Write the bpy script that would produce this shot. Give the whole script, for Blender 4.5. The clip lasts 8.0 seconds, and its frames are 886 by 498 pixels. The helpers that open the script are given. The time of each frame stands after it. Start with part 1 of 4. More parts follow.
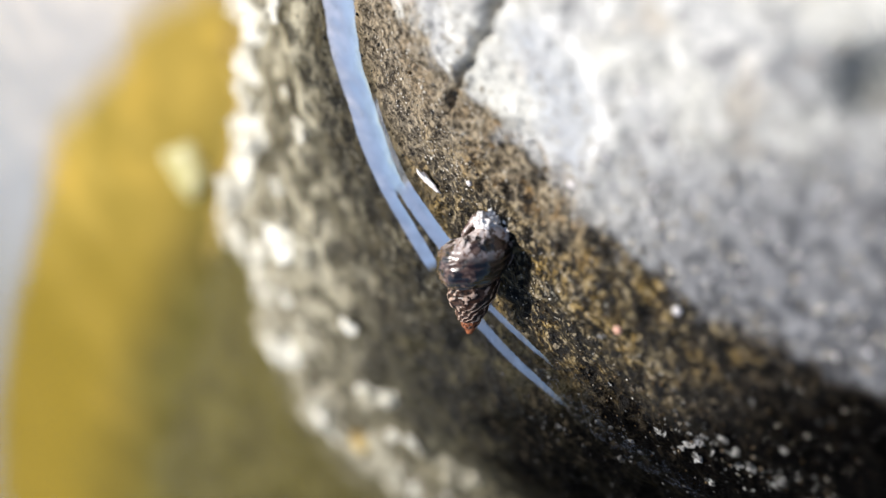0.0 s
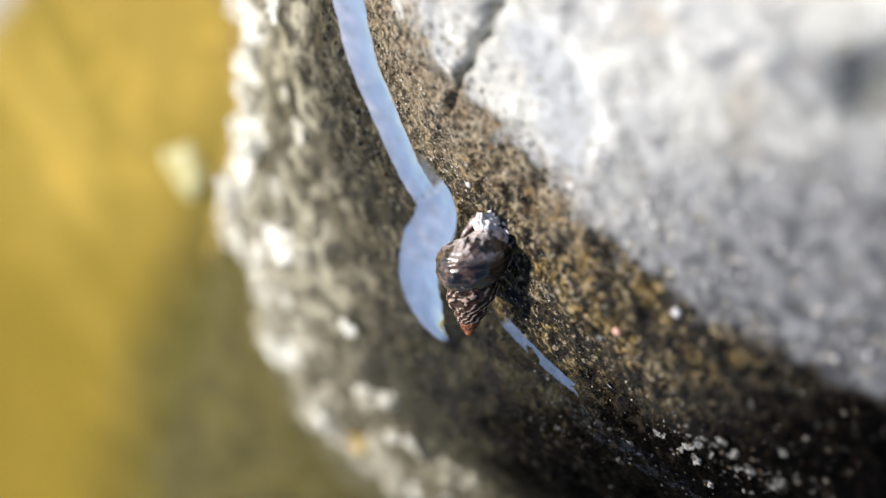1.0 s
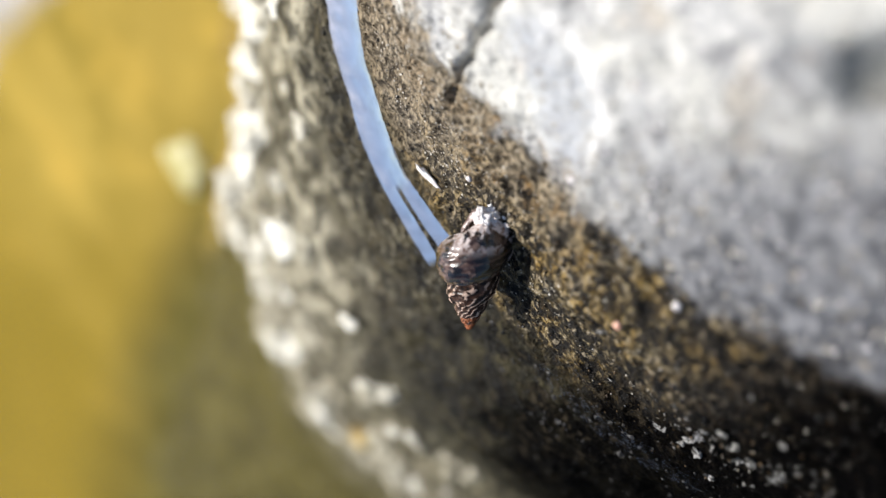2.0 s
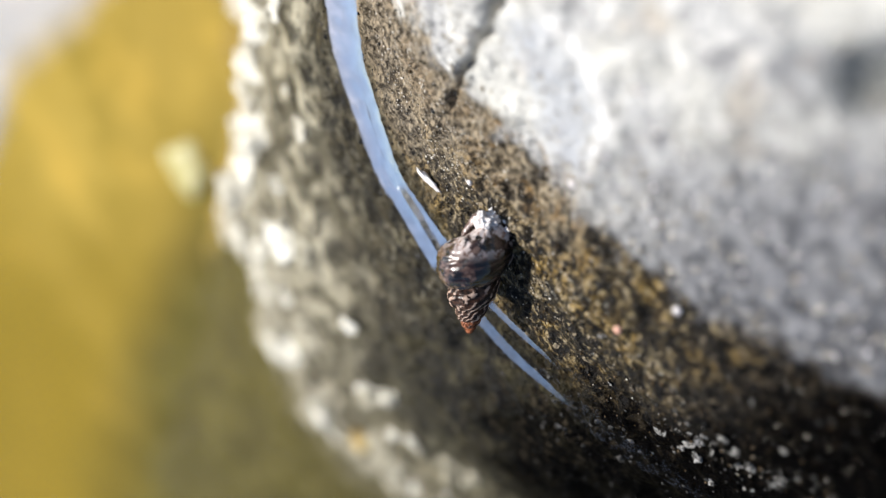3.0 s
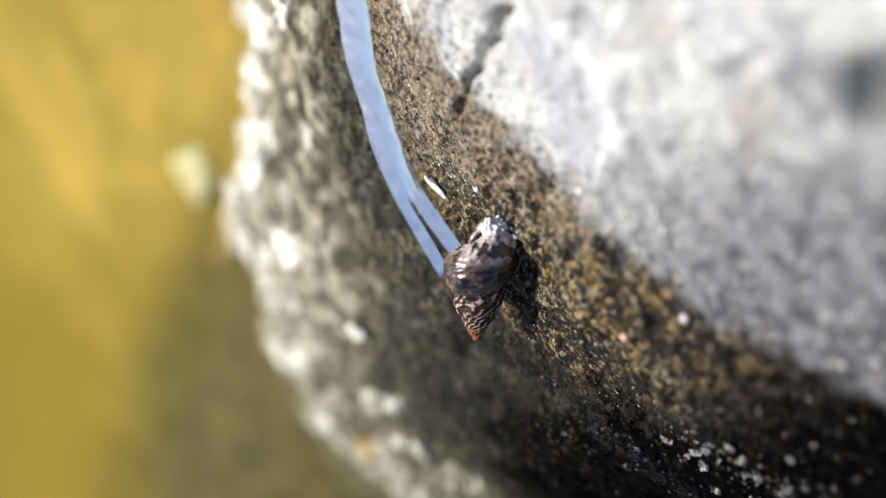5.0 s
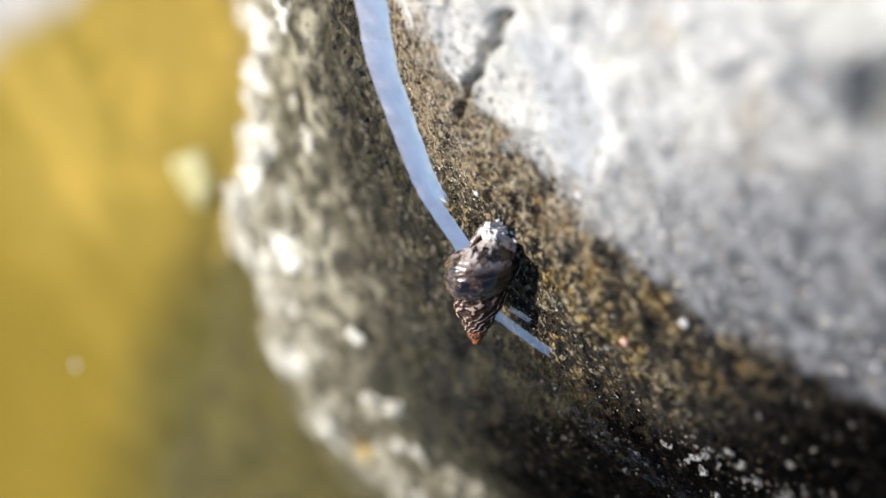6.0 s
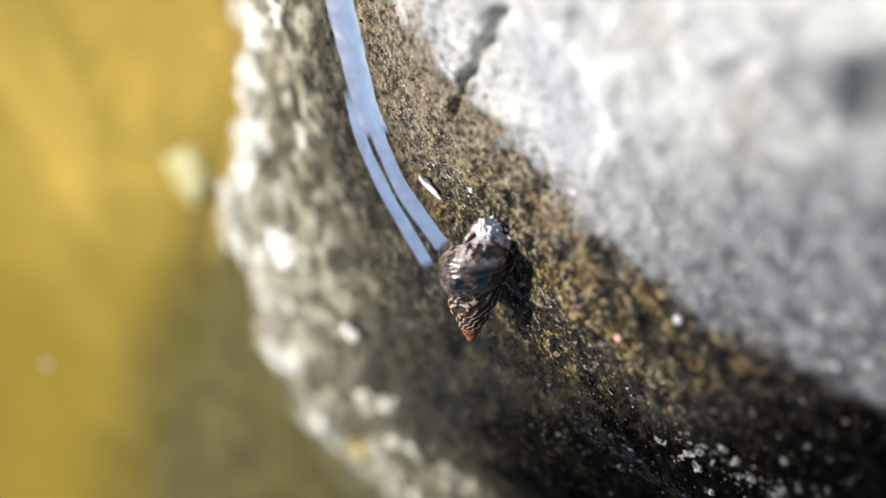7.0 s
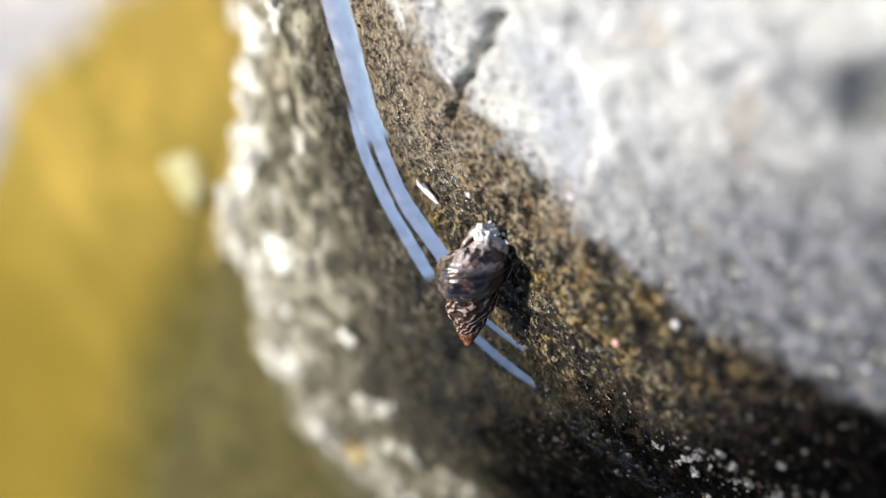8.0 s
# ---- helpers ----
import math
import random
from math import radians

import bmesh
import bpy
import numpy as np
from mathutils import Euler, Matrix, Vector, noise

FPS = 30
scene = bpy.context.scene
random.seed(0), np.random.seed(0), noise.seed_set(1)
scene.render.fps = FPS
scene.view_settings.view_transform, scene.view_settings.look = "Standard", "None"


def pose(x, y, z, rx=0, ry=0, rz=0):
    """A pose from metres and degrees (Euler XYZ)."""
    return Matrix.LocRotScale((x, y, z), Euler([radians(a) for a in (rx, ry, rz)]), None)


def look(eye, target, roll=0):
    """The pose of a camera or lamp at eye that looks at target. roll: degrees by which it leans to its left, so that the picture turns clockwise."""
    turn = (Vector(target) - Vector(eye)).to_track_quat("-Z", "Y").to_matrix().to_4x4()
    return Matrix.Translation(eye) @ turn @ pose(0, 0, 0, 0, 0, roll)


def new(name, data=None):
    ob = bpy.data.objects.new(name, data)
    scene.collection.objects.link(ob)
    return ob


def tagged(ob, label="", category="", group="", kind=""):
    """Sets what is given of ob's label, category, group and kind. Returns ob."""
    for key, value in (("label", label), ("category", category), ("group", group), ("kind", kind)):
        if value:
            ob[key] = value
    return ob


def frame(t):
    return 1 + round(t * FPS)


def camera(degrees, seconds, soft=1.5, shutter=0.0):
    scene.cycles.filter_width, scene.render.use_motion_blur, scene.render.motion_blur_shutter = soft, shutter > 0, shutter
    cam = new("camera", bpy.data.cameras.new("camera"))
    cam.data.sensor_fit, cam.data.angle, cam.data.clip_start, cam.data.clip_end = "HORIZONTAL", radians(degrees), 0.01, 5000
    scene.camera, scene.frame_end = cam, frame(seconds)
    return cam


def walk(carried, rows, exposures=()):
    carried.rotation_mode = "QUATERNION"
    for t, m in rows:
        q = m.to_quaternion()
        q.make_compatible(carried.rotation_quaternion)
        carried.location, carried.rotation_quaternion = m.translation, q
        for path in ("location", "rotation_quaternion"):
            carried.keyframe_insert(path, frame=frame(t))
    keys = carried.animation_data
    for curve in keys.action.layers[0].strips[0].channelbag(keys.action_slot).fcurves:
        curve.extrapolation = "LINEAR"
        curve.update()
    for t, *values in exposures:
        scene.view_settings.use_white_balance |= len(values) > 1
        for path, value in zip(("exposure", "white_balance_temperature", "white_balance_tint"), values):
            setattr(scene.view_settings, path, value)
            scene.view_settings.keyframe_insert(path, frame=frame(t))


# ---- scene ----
cam = camera(41.3, 8.0, soft=1.25)
# ---------------------------------------------------------------- camera
# A close-up from a hand's width: the eye stands 0.1 m from the snail, over the rock, and looks out to the water.
EYE_BASE = Matrix(((0.5501, -0.8351, 0.0, 0.0),
                   (0.5588, 0.3681, 0.7431, 0.07431),
                   (-0.6206, -0.4088, 0.6691, 0.06691),
                   (0, 0, 0, 1)))
cam.data.dof.use_dof = True
cam.data.dof.focus_distance = 0.0955
cam.data.dof.aperture_fstop = 11.5
cam.data.dof.aperture_blades = 0


def held(pitch, yaw, roll):
    return EYE_BASE @ pose(0, 0, 0, pitch, yaw, roll)


walk(cam, [
    (0.0, held(0.0, 0.0, 0.0)),
    (0.5, held(0.316, -0.065, 0.09)),
    (1.0, held(0.062, -0.026, 0.152)),
    (1.5, held(-0.245, -0.007, 0.003)),
    (3.0, held(-0.033, 0.009, 0.156)),
    (3.5, held(0.082, 0.163, 0.301)),
    (4.0, held(0.008, 0.316, 0.279)),
    (4.5, held(0.158, 0.319, 0.325)),
    (6.0, held(0.493, 0.354, 0.525)),
    (6.5, held(0.505, 0.186, 0.55)),
    (7.0, held(0.331, 0.074, 0.522)),
    (7.5, held(0.517, -0.004, 0.491)),
    (8.0, held(0.563, -0.039, 0.57)),
])

# ---------------------------------------------------------------- light
SUN_AZIMUTH = radians(220)      # the way to the sun, counted from +x towards +y
SUN_HEIGHT = radians(53)
scene.view_settings.exposure = 0.44

world = bpy.data.worlds.new("sky")
world.use_nodes = True
scene.world = world
wt = world.node_tree
sky = wt.nodes.new("ShaderNodeTexSky")
sky.sky_type = "NISHITA"
sky.sun_disc = False
sky.sun_elevation = SUN_HEIGHT
sky.sun_rotation = radians(90) - SUN_AZIMUTH
sky.ozone_density = 2.0
sky.dust_density = 1.5
wt.nodes["Background"].inputs["Strength"].default_value = 0.088
wt.links.new(sky.outputs["Color"], wt.nodes["Background"].inputs["Color"])

sun_way = Vector((math.cos(SUN_AZIMUTH) * math.cos(SUN_HEIGHT), math.sin(SUN_AZIMUTH) * math.cos(SUN_HEIGHT), math.sin(SUN_HEIGHT)))
sun = new("sun", bpy.data.lights.new("sun", "SUN"))
sun.data.energy = 4.7
sun.data.angle = radians(0.6)
sun.data.color = (1.0, 0.97, 0.925)
sun.matrix_world = look(sun_way * 3, (0, 0, 0))


# ---------------------------------------------------------------- materials
class Nodes:
    """A short way to write node materials."""

    def __init__(self, name):
        self.m = bpy.data.materials.new(name)
        self.m.use_nodes = True
        self.t = self.m.node_tree
        self.b = self.t.nodes["Principled BSDF"]
        self.o = self.t.nodes["Material Output"]
        self.co = self.t.nodes.new("ShaderNodeTexCoord").outputs["Object"]

    def n(self, kind, **props):
        node = self.t.nodes.new("ShaderNode" + kind)
        for k, v in props.items():
            setattr(node, k, v)
        return node

    def put(self, socket, v):
        if isinstance(v, bpy.types.NodeSocket):
            self.t.links.new(v, socket)
        elif isinstance(v, tuple) and len(v) == 3 and socket.type == "RGBA":
            socket.default_value = (*v, 1)
        else:
            socket.default_value = v

    def noise(self, size, detail=4, rough=0.55, co=None, stretch=None):
        if stretch:
            mp = self.n("Mapping")
            self.put(mp.inputs["Vector"], co or self.co)
            mp.inputs["Scale"].default_value = stretch
            co = mp.outputs[0]
        x = self.n("TexNoise")
        self.put(x.inputs["Vector"], co or self.co)
        self.put(x.inputs["Scale"], 1 / size)
        self.put(x.inputs["Detail"], detail)
        self.put(x.inputs["Roughness"], rough)
        return x.outputs["Fac"]

    def cells(self, size, out="Distance", feature="F1"):
        x = self.n("TexVoronoi", feature=feature)
        bent = self.n("TexNoise")
        self.put(bent.inputs["Vector"], self.co)
        self.put(bent.inputs["Scale"], 1.6 / size)
        self.put(bent.inputs["Detail"], 3)
        push = self.n("VectorMath", operation="MULTIPLY_ADD")
        self.put(push.inputs[0], bent.outputs["Color"])
        push.inputs[1].default_value = (size * 1.8,) * 3
        self.put(push.inputs[2], self.co)
        self.put(x.inputs["Vector"], push.outputs[0])
        self.put(x.inputs["Scale"], 1 / size)
        return x.outputs[out]

    def ramp(self, v, lo, hi, a=0.0, b=1.0):
        x = self.n("MapRange", interpolation_type="SMOOTHSTEP")
        for i, q in enumerate((v, lo, hi, a, b)):
            self.put(x.inputs[i], q)
        return x.outputs[0]

    def math(self, op, a, b=0.0):
        x = self.n("Math", operation=op)
        self.put(x.inputs[0], a)
        self.put(x.inputs[1], b)
        return x.outputs[0]

    def mix(self, f, a, b, blend="MIX"):
        x = self.n("Mix", data_type="RGBA", blend_type=blend)
        self.put(x.inputs[0], f)
        self.put(x.inputs[6], a)
        self.put(x.inputs[7], b)
        return x.outputs[2]

    def attr(self, name):
        return self.n("Attribute", attribute_name=name).outputs["Fac"]

    def bump(self, h, depth, strength=1.0, normal=None):
        x = self.n("Bump")
        self.put(x.inputs["Strength"], strength)
        self.put(x.inputs["Distance"], depth)
        self.put(x.inputs["Height"], h)
        if normal:
            self.put(x.inputs["Normal"], normal)
        return x.outputs[0]

    def done(self, color=None, rough=None, normal=None, spec=None, metal=None):
        for k, v in (("Base Color", color), ("Roughness", rough), ("Normal", normal), ("Specular IOR Level", spec), ("Metallic", metal)):
            if v is not None:
                self.put(self.b.inputs[k], v)
        return self.m


def rock_material():
    k = Nodes("shore_rock")
    land, dry, deep, along = k.attr("land"), k.attr("dry"), k.attr("deep"), k.attr("along")
    big, mid, fine = k.noise(0.007, 5), k.noise(0.0016, 5), k.noise(0.0005, 4)
    grain = k.cells(0.00042)
    grain_tint = k.cells(0.00042, "Color")
    speck = k.n("SeparateColor")
    k.put(speck.inputs[0], grain_tint)
    speck = speck.outputs[0]
    coarse = k.n("SeparateColor")
    k.put(coarse.inputs[0], k.cells(0.0011, "Color"))
    coarse = coarse.outputs[1]
    # dry stone: pale grey with darker pits and a few buff stains
    dry_c = k.mix(k.ramp(mid, 0.34, 0.64), (0.31, 0.305, 0.30), (0.46, 0.455, 0.44))
    dry_c = k.mix(k.ramp(big, 0.40, 0.62, 0, 0.8), dry_c, (0.56, 0.545, 0.49))
    dry_c = k.mix(k.ramp(speck, 0.8, 0.9, 0, 0.5), dry_c, (0.13, 0.13, 0.13))
    dry_c = k.mix(k.ramp(coarse, 0.84, 0.93, 0, 0.6), dry_c, (0.75, 0.73, 0.68))
    dry_c = k.mix(k.ramp(k.noise(0.004, 3), 0.6, 0.74, 0, 0.45), dry_c, (0.47, 0.37, 0.25))
    # ring with a pale rim and greyer inside; a dark greenish stain in a hollow
    dry_c = k.mix(k.math("MULTIPLY", k.attr("plate"), k.ramp(mid, 0.3, 0.6, 0.4, 0.9)), dry_c, (0.37, 0.385, 0.41))
    patchy = k.math("MULTIPLY", k.attr("vein"), k.ramp(mid, 0.30, 0.55, 0.35, 1.0))
    dry_c = k.mix(patchy, dry_c, (0.80, 0.78, 0.76))
    dry_c = k.mix(k.math("MULTIPLY", k.attr("stain"), 0.9), dry_c, k.mix(k.ramp(mid, 0.4, 0.6), (0.10, 0.11, 0.095), (0.20, 0.205, 0.18)))
    # damp margin of the dry stone, its shade painted in, above the black shore
    damp_shade = k.math("MULTIPLY", k.ramp(k.math("ADD", dry, k.math("MULTIPLY", k.math("SUBTRACT", big, 0.5), 0.012)), 0.036, 0.008, 0, 0.96), k.ramp(along, -0.004, 0.012))
    dry_c = k.mix(damp_shade, dry_c, k.mix(k.ramp(mid, 0.36, 0.62), (0.075, 0.076, 0.083), (0.20, 0.20, 0.208)))
    # wet stone: brown film of algae, ochre patches, pale sand grains, dark pits
    wet_c = k.mix(k.ramp(mid, 0.38, 0.64), (0.006, 0.005, 0.004), (0.075, 0.052, 0.020))
    wet_c = k.mix(k.ramp(k.noise(0.0042, 4), 0.45, 0.66, 0, 0.8), wet_c, k.mix(k.ramp(fine, 0.40, 0.60), (0.050, 0.029, 0.007), (0.46, 0.30, 0.085)))
    wet_c = k.mix(k.ramp(fine, 0.51, 0.66, 0, 0.8), wet_c, (0.36, 0.285, 0.16))
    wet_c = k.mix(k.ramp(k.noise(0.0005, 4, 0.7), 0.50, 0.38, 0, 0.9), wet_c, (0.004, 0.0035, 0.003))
    wet_c = k.mix(k.math("MULTIPLY", k.ramp(speck, 0.80, 0.93), k.ramp(fine, 0.42, 0.56)), wet_c, (0.30, 0.245, 0.165))
    wet_c = k.mix(k.ramp(speck, 0.24, 0.1, 0, 0.45), wet_c, (0.014, 0.011, 0.009))
    # black mottles at random over the wet stone, stronger down the shore
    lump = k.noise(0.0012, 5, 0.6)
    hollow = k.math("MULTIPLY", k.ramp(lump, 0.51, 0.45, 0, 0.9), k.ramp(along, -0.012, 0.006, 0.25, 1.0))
    # higher up the shore the film has dried to a tan grey
    wet_c = k.mix(k.ramp(k.math("ADD", along, k.math("MULTIPLY", k.math("SUBTRACT", big, 0.5), 0.01)), 0.001, -0.013, 0, 0.72), wet_c, k.mix(k.ramp(fine, 0.36, 0.62), (0.09, 0.072, 0.052), (0.34, 0.285, 0.21)))
    # below the dry stone the film is half dried, up the shore
    wet_c = k.mix(k.math("MULTIPLY", k.ramp(k.math("ADD", dry, k.math("MULTIPLY", k.math("SUBTRACT", big, 0.5), 0.010)), -0.010, -0.003, 0, 0.75), k.ramp(along, 0.010, 0.001)), wet_c, k.mix(k.ramp(fine, 0.36, 0.62), (0.05, 0.035, 0.018), k.mix(k.math("MULTIPLY", k.ramp(k.noise(0.0028, 4, 0.6), 0.48, 0.64), k.ramp(along, -0.012, -0.003, 0.3, 1.0)), (0.40, 0.325, 0.225), (0.30, 0.165, 0.05))))
    # the film turns to a dark grey brown towards the black shore
    wet_c = k.mix(k.ramp(k.math("ADD", along, k.math("MULTIPLY", k.math("SUBTRACT", big, 0.5), 0.012)), 0.0130, 0.0215, 0, 0.8), wet_c, k.mix(k.ramp(fine, 0.40, 0.64), (0.008, 0.007, 0.006), (0.075, 0.058, 0.043)))
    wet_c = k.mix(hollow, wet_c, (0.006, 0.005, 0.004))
    # under water: olive and grey film
    sub_c = k.mix(k.ramp(mid, 0.36, 0.62), (0.006, 0.005, 0.003), (0.050, 0.040, 0.021))
    sub_c = k.mix(k.math("MULTIPLY", k.ramp(k.noise(0.0042, 4), 0.44, 0.64, 0, 0.8), k.ramp(deep, 0.18, 0.45, 0.12, 1.0)), sub_c, k.mix(k.ramp(along, 0.0, 0.012), (0.165, 0.142, 0.086), (0.085, 0.076, 0.040)))
    sub_c = k.mix(k.math("MULTIPLY", k.ramp(k.noise(0.0021, 5, 0.65), 0.57, 0.67, 0, 0.6), k.ramp(deep, 0.1, 0.5, 0.45, 1.0)), sub_c, (0.26, 0.24, 0.165))
    sub_c = k.mix(k.ramp(speck, 0.82, 0.95, 0, 0.4), sub_c, (0.28, 0.25, 0.18))
    sub_c = k.mix(k.ramp(k.math("ADD", deep, k.math("MULTIPLY", k.math("SUBTRACT", big, 0.5), 0.6)), k.math("ADD", k.ramp(along, -0.022, 0.0, 0.12, 0.32), k.ramp(along, 0.003, 0.015, -0.06, 0.18)), k.math("ADD", k.ramp(along, -0.022, 0.0, 0.46, 0.72), k.ramp(along, 0.002, 0.012, -0.12, 0.0)), 0, 0.85), sub_c, k.mix(k.ramp(k.noise(0.0032, 5, 0.62), 0.42, 0.62), (0.070, 0.060, 0.034), k.mix(k.ramp(along, -0.006, 0.016), (0.50, 0.455, 0.33), (0.24, 0.21, 0.135))))
    sub_c = k.mix(k.ramp(deep, 1.0, 1.25), sub_c, k.mix(k.ramp(big, 0.35, 0.65), (0.062, 0.050, 0.010), (0.105, 0.086, 0.017)))
    sub_c = k.mix(k.ramp(k.math("ADD", k.math("ADD", deep, k.ramp(along, -0.010, -0.034, -0.7, 0.8)), k.math("MULTIPLY", big, 0.5)), 1.75, 2.35), sub_c, (0.28, 0.19, 0.035))
    # under water the colour darkens close to the edge, down the shore
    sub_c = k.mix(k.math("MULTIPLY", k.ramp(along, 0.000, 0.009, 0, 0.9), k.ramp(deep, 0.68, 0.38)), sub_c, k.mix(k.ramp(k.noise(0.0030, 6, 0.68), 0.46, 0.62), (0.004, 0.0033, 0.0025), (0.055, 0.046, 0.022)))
    # dark weed in spots and streaks under the water
    sub_c = k.mix(k.math("MULTIPLY", k.ramp(k.noise(0.0024, 5, 0.65), 0.49, 0.41, 0, 0.75), k.ramp(deep, 1.0, 0.8)), sub_c, (0.014, 0.012, 0.007))
    dryness = k.ramp(k.math("ADD", dry, k.math("MULTIPLY", k.math("SUBTRACT", k.noise(0.0026, 5, 0.65), 0.5), 0.011)), -0.0014, 0.0016)
    sunk = k.ramp(k.math("ADD", land, k.math("MULTIPLY", k.math("SUBTRACT", mid, 0.5), 0.003)), 0.0008, -0.0022)
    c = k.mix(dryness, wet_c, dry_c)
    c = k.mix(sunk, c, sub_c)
    # black film with the turned-away shore's shade painted in, above and below the water's edge
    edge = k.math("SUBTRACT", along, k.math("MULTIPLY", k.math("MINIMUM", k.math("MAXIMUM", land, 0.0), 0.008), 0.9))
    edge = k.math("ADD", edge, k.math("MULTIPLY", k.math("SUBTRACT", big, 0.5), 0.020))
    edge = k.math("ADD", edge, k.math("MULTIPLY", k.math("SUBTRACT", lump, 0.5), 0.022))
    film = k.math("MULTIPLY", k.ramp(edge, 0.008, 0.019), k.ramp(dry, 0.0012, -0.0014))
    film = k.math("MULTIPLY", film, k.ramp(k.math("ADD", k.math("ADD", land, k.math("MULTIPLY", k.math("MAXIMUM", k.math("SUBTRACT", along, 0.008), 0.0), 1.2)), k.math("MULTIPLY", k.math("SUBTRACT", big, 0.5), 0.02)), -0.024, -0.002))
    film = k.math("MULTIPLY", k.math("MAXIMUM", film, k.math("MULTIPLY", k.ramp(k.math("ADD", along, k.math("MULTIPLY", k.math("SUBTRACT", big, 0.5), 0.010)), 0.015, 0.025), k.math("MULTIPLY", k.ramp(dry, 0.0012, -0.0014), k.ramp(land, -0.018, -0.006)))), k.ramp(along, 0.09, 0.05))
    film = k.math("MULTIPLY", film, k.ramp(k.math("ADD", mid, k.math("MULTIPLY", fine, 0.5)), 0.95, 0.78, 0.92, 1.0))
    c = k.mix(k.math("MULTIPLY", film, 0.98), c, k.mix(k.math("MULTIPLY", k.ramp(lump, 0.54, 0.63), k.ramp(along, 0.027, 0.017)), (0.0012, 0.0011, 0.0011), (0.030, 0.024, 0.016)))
    rough = k.mix(dryness, k.ramp(fine, 0.3, 0.7, 0.40, 0.65), (0.9, 0.9, 0.9))
    h = k.math("ADD", k.math("MULTIPLY", fine, 0.9), k.math("MULTIPLY", grain, -0.3))
    h = k.math("ADD", h, k.math("MULTIPLY", k.noise(0.00018, 3), 0.5))
    h = k.math("ADD", h, k.math("MULTIPLY", k.noise(0.0010, 3, 0.65), 0.9))
    return k.done(c, rough, k.bump(h, 0.00038, k.math("MULTIPLY", k.ramp(dry, -0.001, 0.004, 1.0, 0.5), k.ramp(land, -0.016, -0.002, 0.6, 1.0))), spec=k.math("SUBTRACT", 0.15, k.math("MULTIPLY", film, 0.14)))


def bed_material():
    k = Nodes("ochre_bed")
    a, b = k.noise(0.06, 4), k.noise(0.013, 4)
    c = k.mix(k.ramp(a, 0.38, 0.62), (0.30, 0.213, 0.044), (0.375, 0.266, 0.055))
    c = k.mix(k.ramp(b, 0.5, 0.7, 0, 0.35), c, (0.43, 0.30, 0.062))
    c = k.mix(k.ramp(k.noise(0.035, 3, stretch=(1, 0.35, 1)), 0.50, 0.74, 0, 0.4), c, (0.22, 0.165, 0.030))
    c = k.mix(k.ramp(k.noise(0.022, 4, 0.6, stretch=(0.6, 1, 1)), 0.44, 0.64, 0, 0.55), c, (0.19, 0.142, 0.022))
    c = k.mix(k.ramp(k.noise(0.030, 3, 0.5), 0.52, 0.66, 0, 0.6), c, (0.52, 0.34, 0.066))
    far = k.n("SeparateXYZ")
    k.put(far.inputs[0], k.co)
    c = k.mix(k.ramp(k.math("ADD", far.outputs[1], k.math("MULTIPLY", k.math("SUBTRACT", a, 0.5), 0.12)), -0.09, -0.18, 0, 0.9), c, k.mix(k.ramp(k.noise(0.4, 4), 0.4, 0.6), (0.160, 0.114, 0.013), (0.200, 0.140, 0.017)))
    # olive weed near the foot of the ledge thins out into the ochre
    off = k.math("ADD", k.attr("off"), k.math("MULTIPLY", k.math("SUBTRACT", k.noise(0.03, 4), 0.5), 0.04))
    off = k.math("ADD", off, k.ramp(far.outputs[0], -0.008, -0.045, 0, 0.055))
    c = k.mix(k.ramp(off, 0.070, -0.010), c, k.mix(k.ramp(b, 0.35, 0.65), (0.074, 0.063, 0.018), (0.112, 0.095, 0.026)))
    return k.done(c, 0.9, k.bump(b, 0.002, 0.5), spec=0.03)


def water_material(name, low, high, rough=0.03, ripple=0.0, tint=(1, 1, 1), by=None, span=(0.02, 0.5), torn=False):
    """Clear water: what lies under it shows through, and the gloss grows towards a flat view (low: face on, high: edge on)."""
    k = Nodes(name)
    clear, gloss, mixed = k.n("BsdfTransparent"), k.n("BsdfGlossy"), k.n("MixShader")
    gloss.inputs["Roughness"].default_value = rough
    k.put(gloss.inputs["Color"], tint)
    lw = k.n("LayerWeight")
    lw.inputs["Blend"].default_value = 0.5
    mirror = k.math("ADD", 0.02, k.math("MULTIPLY", k.math("POWER", lw.outputs["Facing"], 5.0), 0.98))
    f = k.ramp(mirror, span[0], span[1], low, high)
    if ripple:
        h = k.noise(0.0022, 3)
        nb = k.bump(h, ripple, 1.0)
        k.put(gloss.inputs["Normal"], nb)
        f = k.math("MULTIPLY", f, k.ramp(k.noise(0.0014, 4), 0.25, 0.62, 0.80, 1.0))
    if torn:
        f = k.math("MULTIPLY", f, k.ramp(k.noise(0.0009, 5, 0.7), 0.44, 0.62))
    if by:
        f = k.math("MULTIPLY", f, k.attr(by))
    k.put(mixed.inputs[0], f)
    k.put(mixed.inputs[1], clear.outputs[0])
    k.put(mixed.inputs[2], gloss.outputs[0])
    k.put(k.o.inputs["Surface"], mixed.outputs[0])
    return k.m


